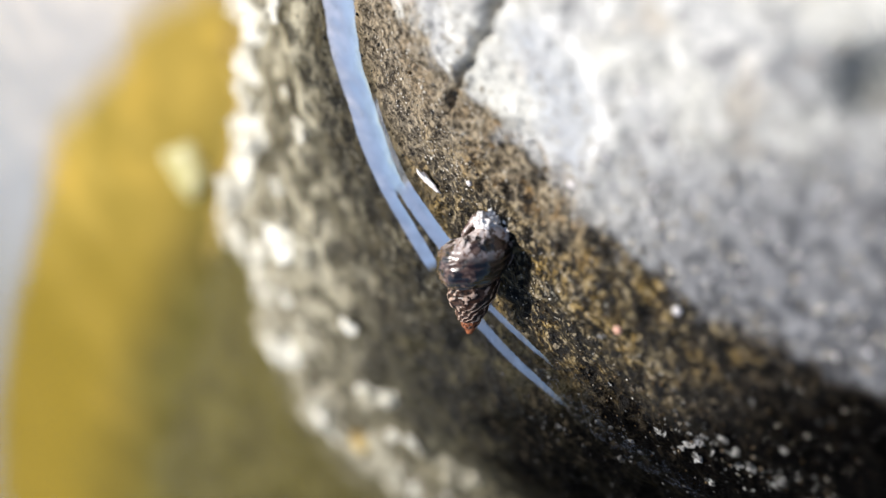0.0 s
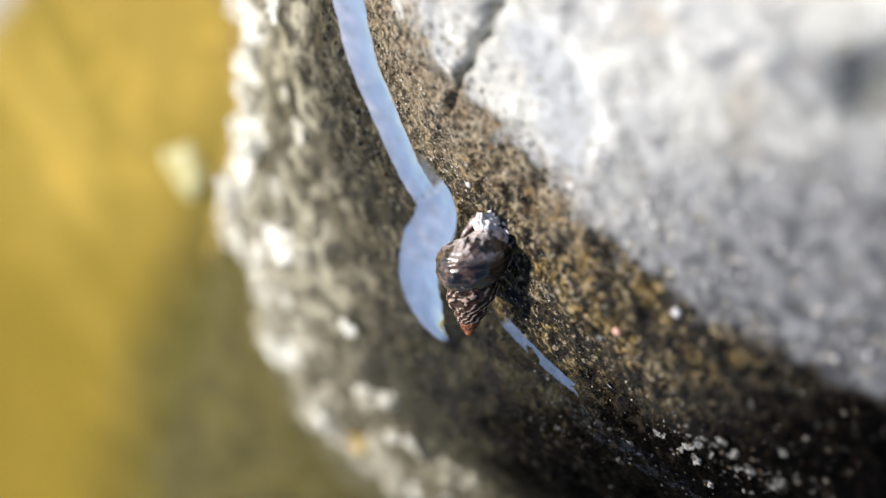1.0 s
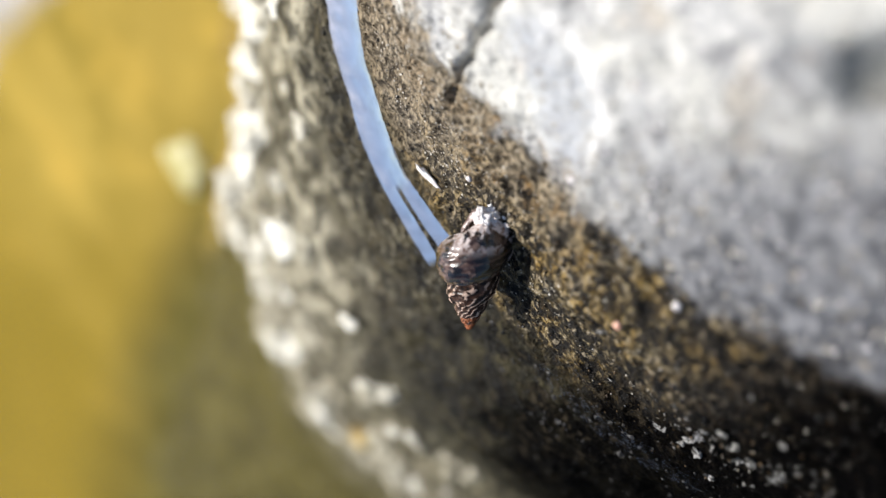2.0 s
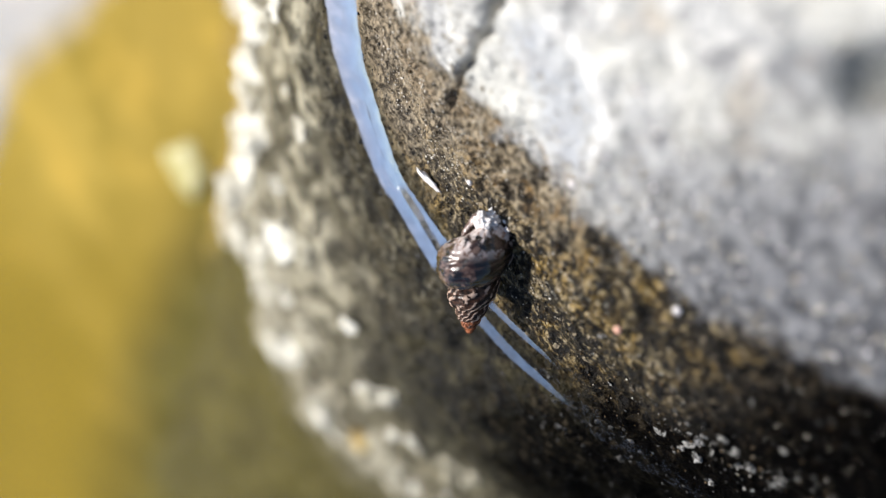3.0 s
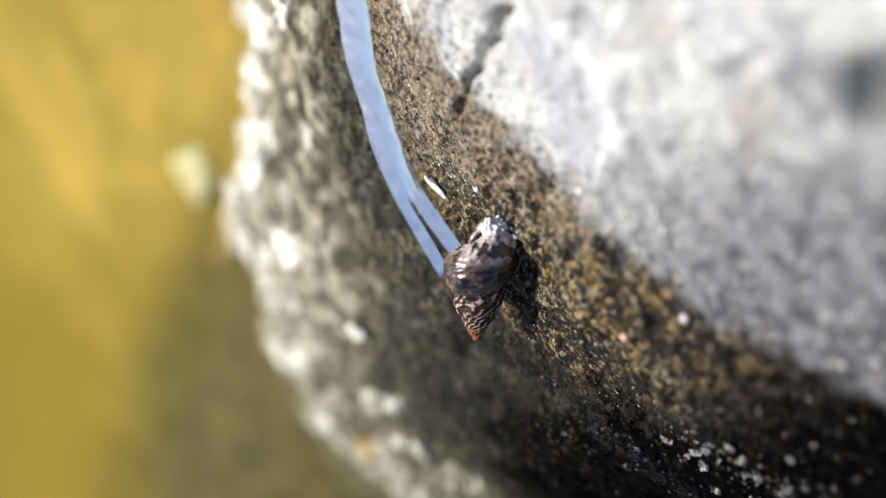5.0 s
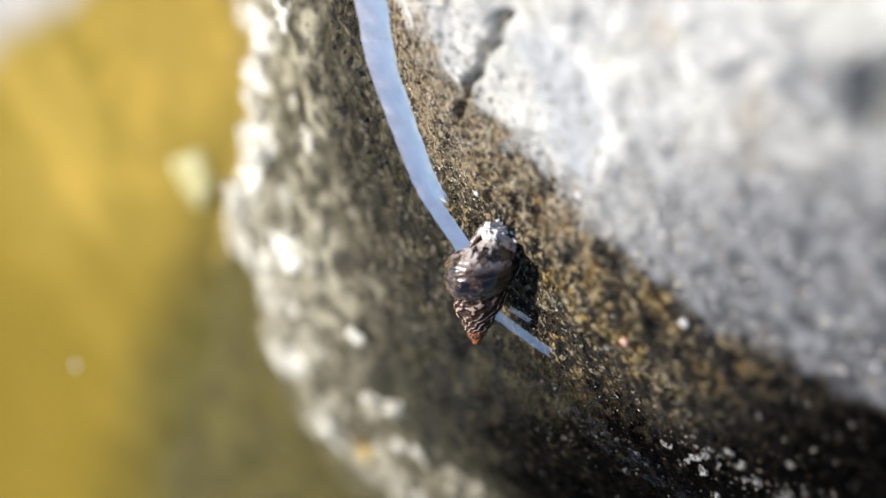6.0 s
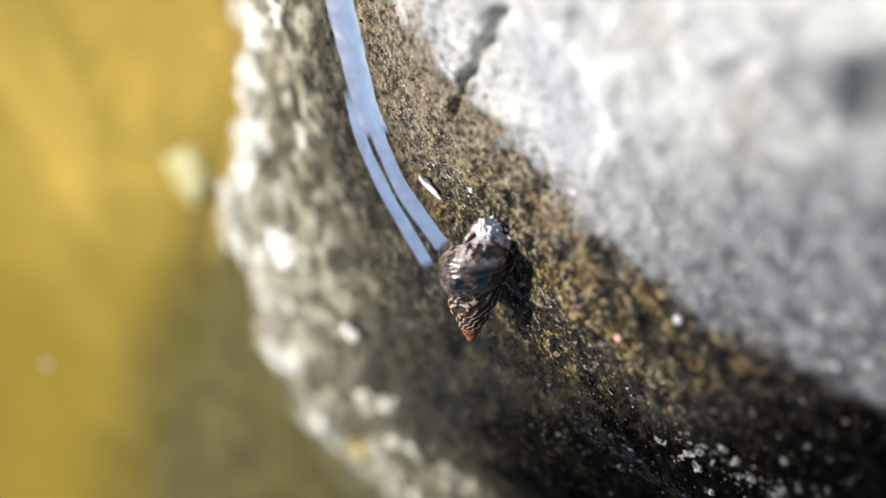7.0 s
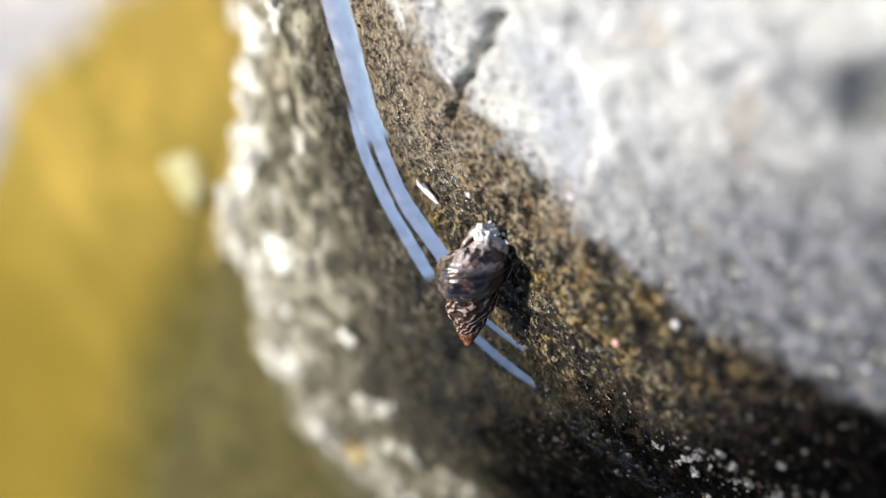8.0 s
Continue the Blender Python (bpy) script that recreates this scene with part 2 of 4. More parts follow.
def shell_material(name):
    k = Nodes(name)
    hgt, up, ridge = k.attr("height"), k.attr("up"), k.attr("ridge")
    a, b = k.noise(0.0013, 4, 0.6), k.noise(0.00045, 4, 0.6)
    # near-black brown, with redder clouds and a few pale flames
    c = k.mix(k.ramp(a, 0.42, 0.60), (0.003, 0.002, 0.0022), (0.020, 0.0085, 0.0075))
    flame = k.math("MULTIPLY", k.ramp(k.noise(0.0015, 3, 0.5), 0.52, 0.58), k.ramp(b, 0.30, 0.52, 0.3, 1.0))
    c = k.mix(k.math("MULTIPLY", flame, 0.27), c, k.mix(k.ramp(b, 0.4, 0.6), (0.16, 0.075, 0.05), (0.46, 0.30, 0.23)))
    # fine pale lines along the cords, on the flank of the body whorl
    c = k.mix(k.math("MULTIPLY", k.ramp(k.attr("cord"), 0.5, 0.95, 0, 0.12), k.ramp(k.noise(0.0011, 3), 0.42, 0.56)), c, (0.30, 0.19, 0.15))
    # worn pale shoulder; its white also paints in the wet highlight
    worn = k.math("MULTIPLY", k.ramp(up, 0.72, 0.88), k.ramp(k.noise(0.0012, 3, 0.6), 0.44, 0.52))
    c = k.mix(k.math("MULTIPLY", worn, 0.85), c, k.mix(k.ramp(b, 0.36, 0.54), (0.30, 0.17, 0.12), (0.80, 0.70, 0.66)))
    # pale broken beads on the spire, worn orange towards the tip
    c = k.mix(k.ramp(hgt, 0.72, 0.55, 0, 0.7), c, k.mix(k.ramp(b, 0.4, 0.62), (0.005, 0.003, 0.0025), (0.055, 0.026, 0.016)))
    broken = k.ramp(k.noise(0.00055, 3, 0.6), 0.42, 0.54)
    c = k.mix(k.math("MULTIPLY", k.math("MULTIPLY", k.ramp(ridge, 0.52, 0.86), k.ramp(hgt, 0.74, 0.58)), broken), c, (0.46, 0.33, 0.26))
    c = k.mix(k.ramp(hgt, 0.30, 0.14), c, k.mix(k.ramp(b, 0.4, 0.6), (0.030, 0.010, 0.006), (0.36, 0.12, 0.05)))
    k.put(k.b.inputs["Coat Weight"], k.ramp(hgt, 0.52, 0.78, 0.1, 1.0))
    k.put(k.b.inputs["Coat Roughness"], 0.24)
    k.put(k.b.inputs["Coat IOR"], 1.55)
    k.put(k.b.inputs["Coat Normal"], k.bump(k.noise(0.0016, 3), 0.0002, 0.9))
    return k.done(c, 0.45, k.bump(b, 0.00006, 0.8), spec=0.08)


def plain_material(name, a, b, size, rough, depth):
    k = Nodes(name)
    x = k.noise(size, 5, 0.6)
    return k.done(k.mix(k.ramp(x, 0.38, 0.64), a, b), rough, k.bump(x, depth, 0.8))


def crust_material(name, worn_till=0.15, clean_from=0.75):
    k = Nodes(name)
    one = k.n("ObjectInfo").outputs["Random"]
    x = k.noise(0.5, 5, 0.6)
    worn = k.mix(k.ramp(x, 0.36, 0.62), (0.16, 0.14, 0.09), (0.46, 0.42, 0.31))
    clean = k.mix(k.ramp(x, 0.34, 0.58), (0.46, 0.42, 0.30), (0.86, 0.83, 0.73))
    return k.done(k.mix(k.ramp(one, worn_till, clean_from), worn, clean), 0.7, k.bump(x, 0.00005, 0.8))


def crumb_material(name):
    k = Nodes(name)
    one = k.n("NewGeometry").outputs["Random Per Island"]
    c = k.mix(k.ramp(one, 0.35, 0.8), (0.008, 0.0065, 0.005), (0.085, 0.055, 0.026))
    return k.done(c, 0.25, k.bump(k.noise(0.0003, 3), 0.00005, 0.6), spec=0.4)


ROCK = rock_material()
BED = bed_material()
WATER = water_material("clear_water", 0.0, 0.03, 0.02)
EDGE = water_material("water_edge", 1.0, 1.0, 0.10, 0.00004, (1.0, 1.0, 1.0), "sheet")
THIN = water_material("thin_film", 0.55, 0.8, 0.12, 0.00006, (0.97, 0.98, 1.0), "sheet")
RIPPLE = water_material("rippled_water", 0.0, 0.9, 0.24, 0.0, (1.0, 0.89, 0.74), "sheet", (0.018, 0.040))
SHELL = shell_material("mottled_shell")
LIP = plain_material("worn_lip", (0.10, 0.055, 0.045), (0.66, 0.55, 0.50), 0.0011, 0.3, 0.0002)
FLESH = plain_material("grey_foot", (0.05, 0.045, 0.045), (0.16, 0.14, 0.13), 0.0005, 0.35, 0.0001)
HORN = plain_material("horny_lid", (0.05, 0.025, 0.012), (0.12, 0.06, 0.03), 0.0004, 0.3, 0.00005)
CHALK = crust_material("pale_crust")
DULL = crust_material("dull_crust", 0.75, 1.6)
FAINT = water_material("faint_film", 0.05, 0.07, 0.3, 0.00012, (1.0, 0.93, 0.90), "sheet", torn=True)
TUFT = plain_material("pale_weed", (0.38, 0.34, 0.13), (0.64, 0.60, 0.34), 0.5, 0.8, 0.00005)
SALMON = plain_material("salmon_grain", (0.62, 0.30, 0.20), (0.85, 0.55, 0.42), 0.5, 0.4, 0.00005)
GLINT = plain_material("wet_chip", (0.02, 0.017, 0.013), (0.42, 0.40, 0.37), 0.9, 0.12, 0.00004)
GROWTH = plain_material("chalky_growth", (0.55, 0.49, 0.47), (0.92, 0.90, 0.88), 0.5, 0.35, 0.00005)
OCHRE = plain_material("ochre_crust", (0.30, 0.19, 0.04), (0.62, 0.45, 0.16), 0.7, 0.7, 0.00005)
SAND = plain_material("sand_grain", (0.22, 0.18, 0.12), (0.72, 0.67, 0.58), 0.0008, 0.25, 0.0001)
CRUMB = crumb_material("wet_crumbs")
DARK = plain_material("dark_pit_weed", (0.010, 0.009, 0.008), (0.03, 0.025, 0.02), 0.0006, 0.5, 0.0002)

# ---------------------------------------------------------------- shape of the rock
rng = np.random.default_rng(7)
LATTICE = rng.random((256, 256))


def value_noise(x, y, size, shift=0.0):
    u, v = x / size + shift, y / size + shift * 1.7
    i, j = np.floor(u).astype(int), np.floor(v).astype(int)
    a, b = u - i, v - j
    a, b = a * a * (3 - 2 * a), b * b * (3 - 2 * b)
    g = lambda p, q: LATTICE[(i + p) % 256, (j + q) % 256]
    return (g(0, 0) * (1 - a) + g(1, 0) * a) * (1 - b) + (g(0, 1) * (1 - a) + g(1, 1) * a) * b - 0.5


def smooth(v, lo, hi):
    q = np.clip((v - lo) / (hi - lo), 0, 1)
    return q * q * (3 - 2 * q)


def shore_y(x):
    """The water's edge on the rock: a blunt headland."""
    c = np.clip(x, -0.032, 0.034)
    y = 0.0017 + 8.6 * c * c + 6.6e3 * c ** 4
    return y + np.abs(x - c) * 0.45 + 0.25 * value_noise(x, 0 * x, 0.5, 3.1) * smooth(np.abs(x), 0.1, 0.6)


def wet_y(x):
    c = np.clip(x, -0.022, 0.030)
    near = 0.0011 * np.exp(-((x - 0.003) / 0.005) ** 2) + 0.0016 * np.exp(-((x - 0.018) / 0.006) ** 2) + 0.0171 + 0.289 * c + 4.91 * c ** 2 + 171 * c ** 3 + (x - c) * np.where(x > c, 1.0, 0.0)
    far = smooth(np.abs(x), 0.035, 0.08)
    return near * (1 - far) + (shore_y(x) + 0.02) * far


def crest_y(x):
    """The rim of the sunken ledge."""
    c = np.clip(x, -0.039, 0.030)
    return np.minimum(-0.0625 - 0.24 * c + 20 * c * c + 10 * c ** 3, shore_y(x) - 0.008) + (x - c) * 0.2


def foot_y(x):
    c = np.clip(x, -0.048, 0.018)
    return np.minimum(-0.156 - 1.52 * c + 18.2 * c * c + 166 * c ** 3, crest_y(x) - 0.012) - np.maximum(x - c, 0) * 0.3


def rim_ring(x, y):
    """1 on the ragged rim of the plate, less inside it."""
    return np.hypot((x + 0.0050) / 0.0062, (y - 0.0225) / 0.0056) + 0.22 * value_noise(x, y, 0.0034, 2.7) + 0.10 * value_noise(x, y, 0.0013, 5.1)


def ground(x, y, relief=True):
    x, y = np.asarray(x, float), np.asarray(y, float)
    s, cr, ft = shore_y(x), crest_y(x), foot_y(x)
    land = y - s
    up = 0.0125 * (1 - np.exp(-np.maximum(land, 0) * 0.36 / 0.0125)) - 0.0009 * smooth(land, 0.0, 0.004)
    up = up - 0.22 * np.clip(x + 0.004, 0, 0.034) ** 2 / 0.03 * smooth(land, 0.006, 0.034)
    up = up + 0.0004 * np.exp(-(((x + 0.0055) / 0.0055) ** 2 + ((y - 0.0240) / 0.0048) ** 2))
    up = up - 0.0022 * np.exp(-(((x - 0.0055) / 0.0021) ** 2 + ((y - 0.0438) / 0.0024) ** 2))
    ring = rim_ring(x, y)
    up = up + 0.0004 * np.exp(-((ring - 1) / 0.2) ** 2) * smooth(y + 0.25 * x, 0.0205, 0.0245)
    a = np.clip((s - y) / (s - cr), 0, 1)
    b = np.clip((cr - y) / (cr - ft), 0, 1.6)
    low = np.minimum(b, 1)
    down = -0.0215 * (0.8 * a + 0.2 * a * a) - 0.0240 * (1 - (1 - low) ** 2) - 0.006 * np.maximum(b - 1, 0)
    z = np.where(land > 0, up, down) - 0.0004 * np.exp(-((land - 0.0005) / 0.0040) ** 2)
    # the far back of the boulder goes down into the water
    far = np.hypot(x, y - 0.85) / (1 + 0.5 * value_noise(x, y, 0.6, 6.2))
    z = z + 0.10 * smooth(land, 0.08, 0.6) * (1 + value_noise(x, y, 0.35, 8.8)) - 0.36 * smooth(far, 1.25, 2.0)
    z = z + 0.03 * value_noise(x, y, 0.12, 4.4) * smooth(land, 0.06, 0.3)
    if relief:
        calm = 0.12 + 0.88 * smooth(np.abs(land - 0.0005), 0.003, 0.013) - 0.45 * smooth(land, 0.014, 0.022)
        z = z + calm * (0.0022 * value_noise(x, y, 0.011, 3.3) + 0.0013 * value_noise(x, y, 0.0048, 9.1))
        fine = 0.45 + 0.55 * calm
        z = z + 0.00075 * value_noise(x, y, 0.0021, 5.7) * calm + 0.00042 * value_noise(x, y, 0.0010, 1.9) * fine
        z = z + 0.00026 * fine * value_noise(x, y, 0.0005, 7.4) + 0.00012 * value_noise(x, y, 0.00028, 2.2)
        lumpy = smooth(land, -0.012, -0.004) * smooth(wet_y(x) - y, -0.001, 0.002)
        z = z + lumpy * (0.00070 * value_noise(x, y, 0.0015, 12.4) + 0.00034 * value_noise(x, y, 0.0007, 3.8))
        # a crack that runs up from the wet band
        along = np.clip((y - 0.0100) / 0.010, -0.5, 1.4)
        off = x - (-0.00845 - 0.0026 * along + 0.00025 * np.sin(y * 1900))
        z = z - 0.0019 * (0.3 + 0.7 * smooth(y - wet_y(x), -0.001, 0.002)) * np.exp(-(off / 0.00036) ** 2) * smooth(y, 0.0070, 0.0110) * (1 - smooth(y, 0.0225, 0.0245))
    return z


def spot(x, y):
    return float(ground(x, y))


# ---------------------------------------------------------------- helpers for meshes
def mesh_object(name, verts, faces, material, parent=None, label="", attrs=None, flat=False):
    me = bpy.data.meshes.new(name)
    me.from_pydata([tuple(v) for v in verts], [], faces)
    if not flat:
        me.polygons.foreach_set("use_smooth", [True] * len(me.polygons))
    for key, values in (attrs or {}).items():
        me.attributes.new(key, "FLOAT", "POINT").data.foreach_set("value", np.asarray(values, dtype=np.float32))
    me.materials.append(material)
    ob = new(name, me)
    if parent:
        ob.parent = parent
    if label:
        tagged(ob, label)
    return ob


def grid_object(name, X, Y, Z, material, parent=None, label="", attrs=None):
    """A sheet from three arrays of one shape (rows by columns)."""
    r, c = X.shape
    idx = np.arange(r * c).reshape(r, c)
    quads = np.stack([idx[:-1, :-1], idx[:-1, 1:], idx[1:, 1:], idx[1:, :-1]], -1).reshape(-1, 4)
    me = bpy.data.meshes.new(name)
    me.vertices.add(r * c)
    me.vertices.foreach_set("co", np.stack([X, Y, Z], -1).reshape(-1).astype(np.float32))
    me.loops.add(len(quads) * 4)
    me.loops.foreach_set("vertex_index", quads.reshape(-1).astype(np.int32))
    me.polygons.add(len(quads))
    me.polygons.foreach_set("loop_start", (np.arange(len(quads)) * 4).astype(np.int32))
    me.polygons.foreach_set("use_smooth", np.ones(len(quads), dtype=bool))
    me.update(calc_edges=True)
    me.validate()
    for key, values in (attrs or {}).items():
        me.attributes.new(key, "FLOAT", "POINT").data.foreach_set("value", np.asarray(values, dtype=np.float32).reshape(-1))
    me.materials.append(material)
    ob = new(name, me)
    if parent:
        ob.parent = parent
    if label:
        tagged(ob, label)
    return ob


def steps(*spans):
    """Coordinates over spans (start, end, count) that follow each other."""
    return np.unique(np.concatenate([np.linspace(a, b, n) for a, b, n in spans]))


# ---------------------------------------------------------------- rock, bed, water
gx = steps((-2.8, -0.5, 60), (-0.5, -0.1, 30), (-0.1, -0.05, 40), (-0.05, -0.028, 110), (-0.028, 0.034, 390), (0.034, 0.06, 50), (0.06, 0.12, 30), (0.12, 0.5, 30), (0.5, 2.8, 60))
gy = steps((-0.30, -0.16, 25), (-0.16, -0.06, 110), (-0.06, -0.008, 210), (-0.008, 0.030, 290), (0.030, 0.056, 110), (0.056, 0.1, 50), (0.1, 0.5, 50), (0.5, 3.4, 80))
GX, GY = np.meshgrid(gx, gy)
SH = shore_y(GX)
CR, FT = crest_y(GX), foot_y(GX)
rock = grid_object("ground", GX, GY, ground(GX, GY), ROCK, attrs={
    "vein": 0.55 * np.exp(-((rim_ring(GX, GY) - 0.97) / 0.13) ** 2) * smooth(GY + 0.25 * GX, 0.0225, 0.0245) * smooth(GX, -0.010, -0.008),
    "plate": 0.8 * smooth(1.0 - rim_ring(GX, GY), 0.02, 0.3) * smooth(GY + 0.25 * GX, 0.0175, 0.0215),
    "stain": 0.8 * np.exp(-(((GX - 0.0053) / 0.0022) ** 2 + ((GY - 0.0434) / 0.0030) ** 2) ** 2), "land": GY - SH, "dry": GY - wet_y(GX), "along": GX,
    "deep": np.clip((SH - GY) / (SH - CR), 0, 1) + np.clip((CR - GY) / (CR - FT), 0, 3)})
tagged(rock, "pale grey seashore rock with a brown wet band and sunken ledge", "rock", kind="structure")

bx = steps((-60, -1, 12), (-1, -0.3, 12), (-0.3, 0.3, 90), (0.3, 1, 12), (1, 60, 12))
by_ = steps((-60, -1, 12), (-1, -0.4, 12), (-0.4, 0.1, 80), (0.1, 1, 12), (1, 60, 12))
BX, BY = np.meshgrid(bx, by_)
bed = grid_object("sea_bed", BX, BY, -0.045 + 0.0012 * value_noise(BX, BY, 0.05) + 0.0005 * value_noise(BX, BY, 0.011, 4), BED, attrs={"off": np.where((np.abs(BX) < 0.3) & (BY < 0.1), foot_y(BX) - BY, 1.0)})
tagged(bed, "sunlit ochre yellow weed-covered bed under shallow water", "sea bed", kind="structure")

WX, WY = np.meshgrid(steps((-60, -0.2, 8), (-0.2, 0.2, 60), (0.2, 60, 8)), steps((-60, -0.3, 8), (-0.3, 0.1, 60), (0.1, 60, 8)))
water = grid_object("water", WX, WY, 0.00025 * value_noise(WX, WY, 0.02, 2.5), WATER)
tagged(water, "clear shallow sea water lapping at the rock", "water", kind="structure")


# ---------------------------------------------------------------- moving pieces of the water's edge
def spline(points, n):
    """A smooth curve through rows of numbers."""
    p = np.array(points, float)
    p = np.vstack([2 * p[0] - p[1], p, 2 * p[-1] - p[-2]])
    out = []
    for q in np.linspace(0, len(p) - 3 - 1e-6, n):
        i, t = int(q), q - int(q)
        a, b, c, d = p[i:i + 4]
        out.append(0.5 * (2 * b + (c - a) * t + (2 * a - 5 * b + 4 * c - d) * t * t + (3 * b - 3 * c + d - a) * t ** 3))
    return np.array(out)


def band(name, path, material, label, lift=0.0002, ends=(0.0, 0.0), seed=1, hollow=0.0001, n=120, m=15, base=0.00022):
    """A curved film of water along a path of rows (x, y, width) in millimetres; its side towards the rock stands higher by lift."""
    rows = spline(path, n)
    c, w = rows[:, :2] / 1000, rows[:, 2] / 1000
    t = np.gradient(c, axis=0)
    t /= np.linalg.norm(t, axis=1)[:, None]
    side = np.stack([-t[:, 1], t[:, 0]], -1)
    v = np.linspace(-1, 1, m)
    length = np.linspace(0, 1, n)
    wob = 1 + 0.09 * value_noise(length * 30, length * 0 + seed, 1.0, seed) + 0.03 * value_noise(length * 90, length * 0, 1.0, seed + 3)
    X = c[:, 0:1] + side[:, 0:1] * v[None] * (w * wob)[:, None] / 2
    Y = c[:, 1:2] + side[:, 1:2] * v[None] * (w * wob)[:, None] / 2
    q = (v[None] + 1) / 2
    Z = base + lift * q ** 1.6 - hollow * np.sin(np.pi * q) + 0 * X
    Z = Z + 0.00008 * value_noise(X, Y, 0.0012, seed)
    fade = np.ones(n)
    if ends[0]:
        fade = fade * smooth(length, 0, ends[0])
    if ends[1]:
        fade = fade * smooth(length, 1.0, 1 - ends[1])
    sheet = fade[:, None] * smooth(1 - np.abs(v), 0.0, 0.16)[None]
    film = grid_object(name, X, Y, Z, material, water, label, {"sheet": sheet})
    film.visible_shadow = False
    return film


main_edge = band("meniscus", [(-24.8, 9.2, 4.4), (-21.5, 6.7, 4.3), (-17.7, 3.9, 4.1), (-13.2, 1.9, 3.9), (-8.5, 0.1, 3.7), (-5.6, -0.4, 3.5)],
                 EDGE, "blue sky-reflecting ribbon of water along the rock", 0.0006, ends=(0, 0.09), base=0.0004, seed=1, n=260)
outer_strand = band("strand", [(-15.5, 1.7, 1.5), (-11.5, -0.3, 1.7), (-7.0, -1.4, 1.8), (-3.8, -1.7, 1.9), (1.2, -2.0, 1.9)], EDGE, "narrow blue strand of water", 0.0002, (0.12, 0.05), 2, 0.0)
inner_strand = band("strand", [(-14.6, 3.5, 1.8), (-10.8, 1.7, 2.0), (-6.6, 0.6, 2.2), (-3.2, 0.6, 2.2), (0.4, 0.9, 2.2)], EDGE, "narrow blue strand of water", 0.0002, (0.12, 0.05), 3, 0.0)
collar = band("surge_collar", [(-8.6, 2.5, 3.6), (-6.2, 2.8, 4.1), (-3.9, 2.4, 4.8), (-2.4, 0.2, 5.1), (-1.1, -2.8, 5.4), (0.7, -5.0, 5.4), (2.7, -6.0, 5.2), (5.0, -6.4, 3.3), (6.7, -5.9, 0.9)],
              EDGE, "pale blue swell of water curling round the shell", 0.0007, (0.10, 0.10), 4, 0.00012, n=160)
swell = band("surge_collar", [(-7.9, 6.8, 3.4), (-5.5, 7.1, 3.9), (-3.2, 6.7, 4.6), (-1.7, 4.5, 5.1), (-0.4, 1.5, 5.2), (1.2, -0.5, 4.6), (2.7, -1.4, 2.8), (3.9, -1.8, 1.0)],
             EDGE, "pale blue swell of water pressed against the shell", 0.0007, (0.12, 0.12), 9, 0.0001, n=140, base=0.0013)
low_streak = band("streak", [(5.0, -1.3, 1.5), (9.5, -0.4, 1.4), (12.7, 0.7, 1.2), (17.6, 2.8, 0.5)], THIN, "thin blue streak of water", 0.00015, (0.05, 0.3), 5, 0.0)
high_streak = band("streak", [(6.0, 1.0, 0.9), (9.8, 2.3, 0.8), (13.8, 3.9, 0.3)], THIN, "thin blue streak of water", 0.00012, (0.05, 0.4), 6, 0.0)

waterline = band("waterline", [(11.5, 1.5, 1.2), (16.0, 3.0, 2.6), (22.0, 6.0, 2.8), (29.0, 11.5, 1.6)], FAINT, "faint wet line of water along the dark rock", 0.0003, (0.2, 0.2), 7, 0.0)


def ripple_sheet(name, x0, x1, y0, y1, soft, label, seed, bend=0.0, spread=0.0, thick=1.0, low=-1.0):
    """A patch of fine ripples on the water that throws back the sky; it thins out towards its rims."""
    X, Y = np.meshgrid(np.linspace(x0, x1, 120), np.linspace(y0, y1, 140))
    Z = 0.0011 + 0.00012 * value_noise(X, Y, 0.003, seed) + 0.0002 * value_noise(X, Y, 0.011, seed)
    wob = 0.003 * value_noise(X, Y, 0.02, seed) + 0.002 * value_noise(X, Y, 0.008, seed + 1)
    rim = np.minimum(np.minimum(X - x0, x1 - X), np.minimum(Y - y0, y1 - Y)) + wob
    return grid_object(name, X * (1 + spread * (0.025 - Y)) + bend * (Y - 0.025) ** 2, Y, Z, RIPPLE, water, label, {"sheet": thick * smooth(rim, 0.003, 0.003 + soft) * smooth(np.minimum(np.minimum(X - x0, x1 - X), np.minimum(Y - y0, y1 - Y)), 0, 0.003) * (0.3 + 0.7 * smooth(Y, low - 0.035, low + 0.02))})


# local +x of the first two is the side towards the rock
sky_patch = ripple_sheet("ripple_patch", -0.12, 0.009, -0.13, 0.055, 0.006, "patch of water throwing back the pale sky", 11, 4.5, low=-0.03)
sky_band = ripple_sheet("ripple_band", -0.0062, 0.0062, -0.07, 0.050, 0.003, "narrow arc of water throwing back the pale sky", 12, 10.0, 30.0, 0.65, -0.03)
far_patch = ripple_sheet("ripple_patch", -0.06, 0.06, -0.10, 0.006, 0.006, "patch of water throwing back the pale sky", 13)

# ---------------------------------------------------------------- snail
def lump_mesh(name, seed, material, rough=0.35, flat=0.6, sub=3):
    bm = bmesh.new()
    bmesh.ops.create_icosphere(bm, subdivisions=sub, radius=1)
    off = Vector((seed * 3.1, seed * 1.7, seed * 0.9))
    for v in bm.verts:
        d = v.co.normalized()
        r = 1 + rough * noise.noise(d * 1.5 + off) + rough * 0.5 * noise.noise(d * 3.7 + off)
        v.co = Vector((d.x * r, d.y * r, d.z * r * flat))
    me = bpy.data.meshes.new(name)
    bm.to_mesh(me)
    bm.free()
    me.polygons.foreach_set("use_smooth", [True] * len(me.polygons))
    me.materials.append(material)
    return me


SNAIL_TOP = Vector((-0.00078, 0.00741, 0.0022))
SNAIL_TIP = Vector((0.00730, 0.00050, 0.0034))


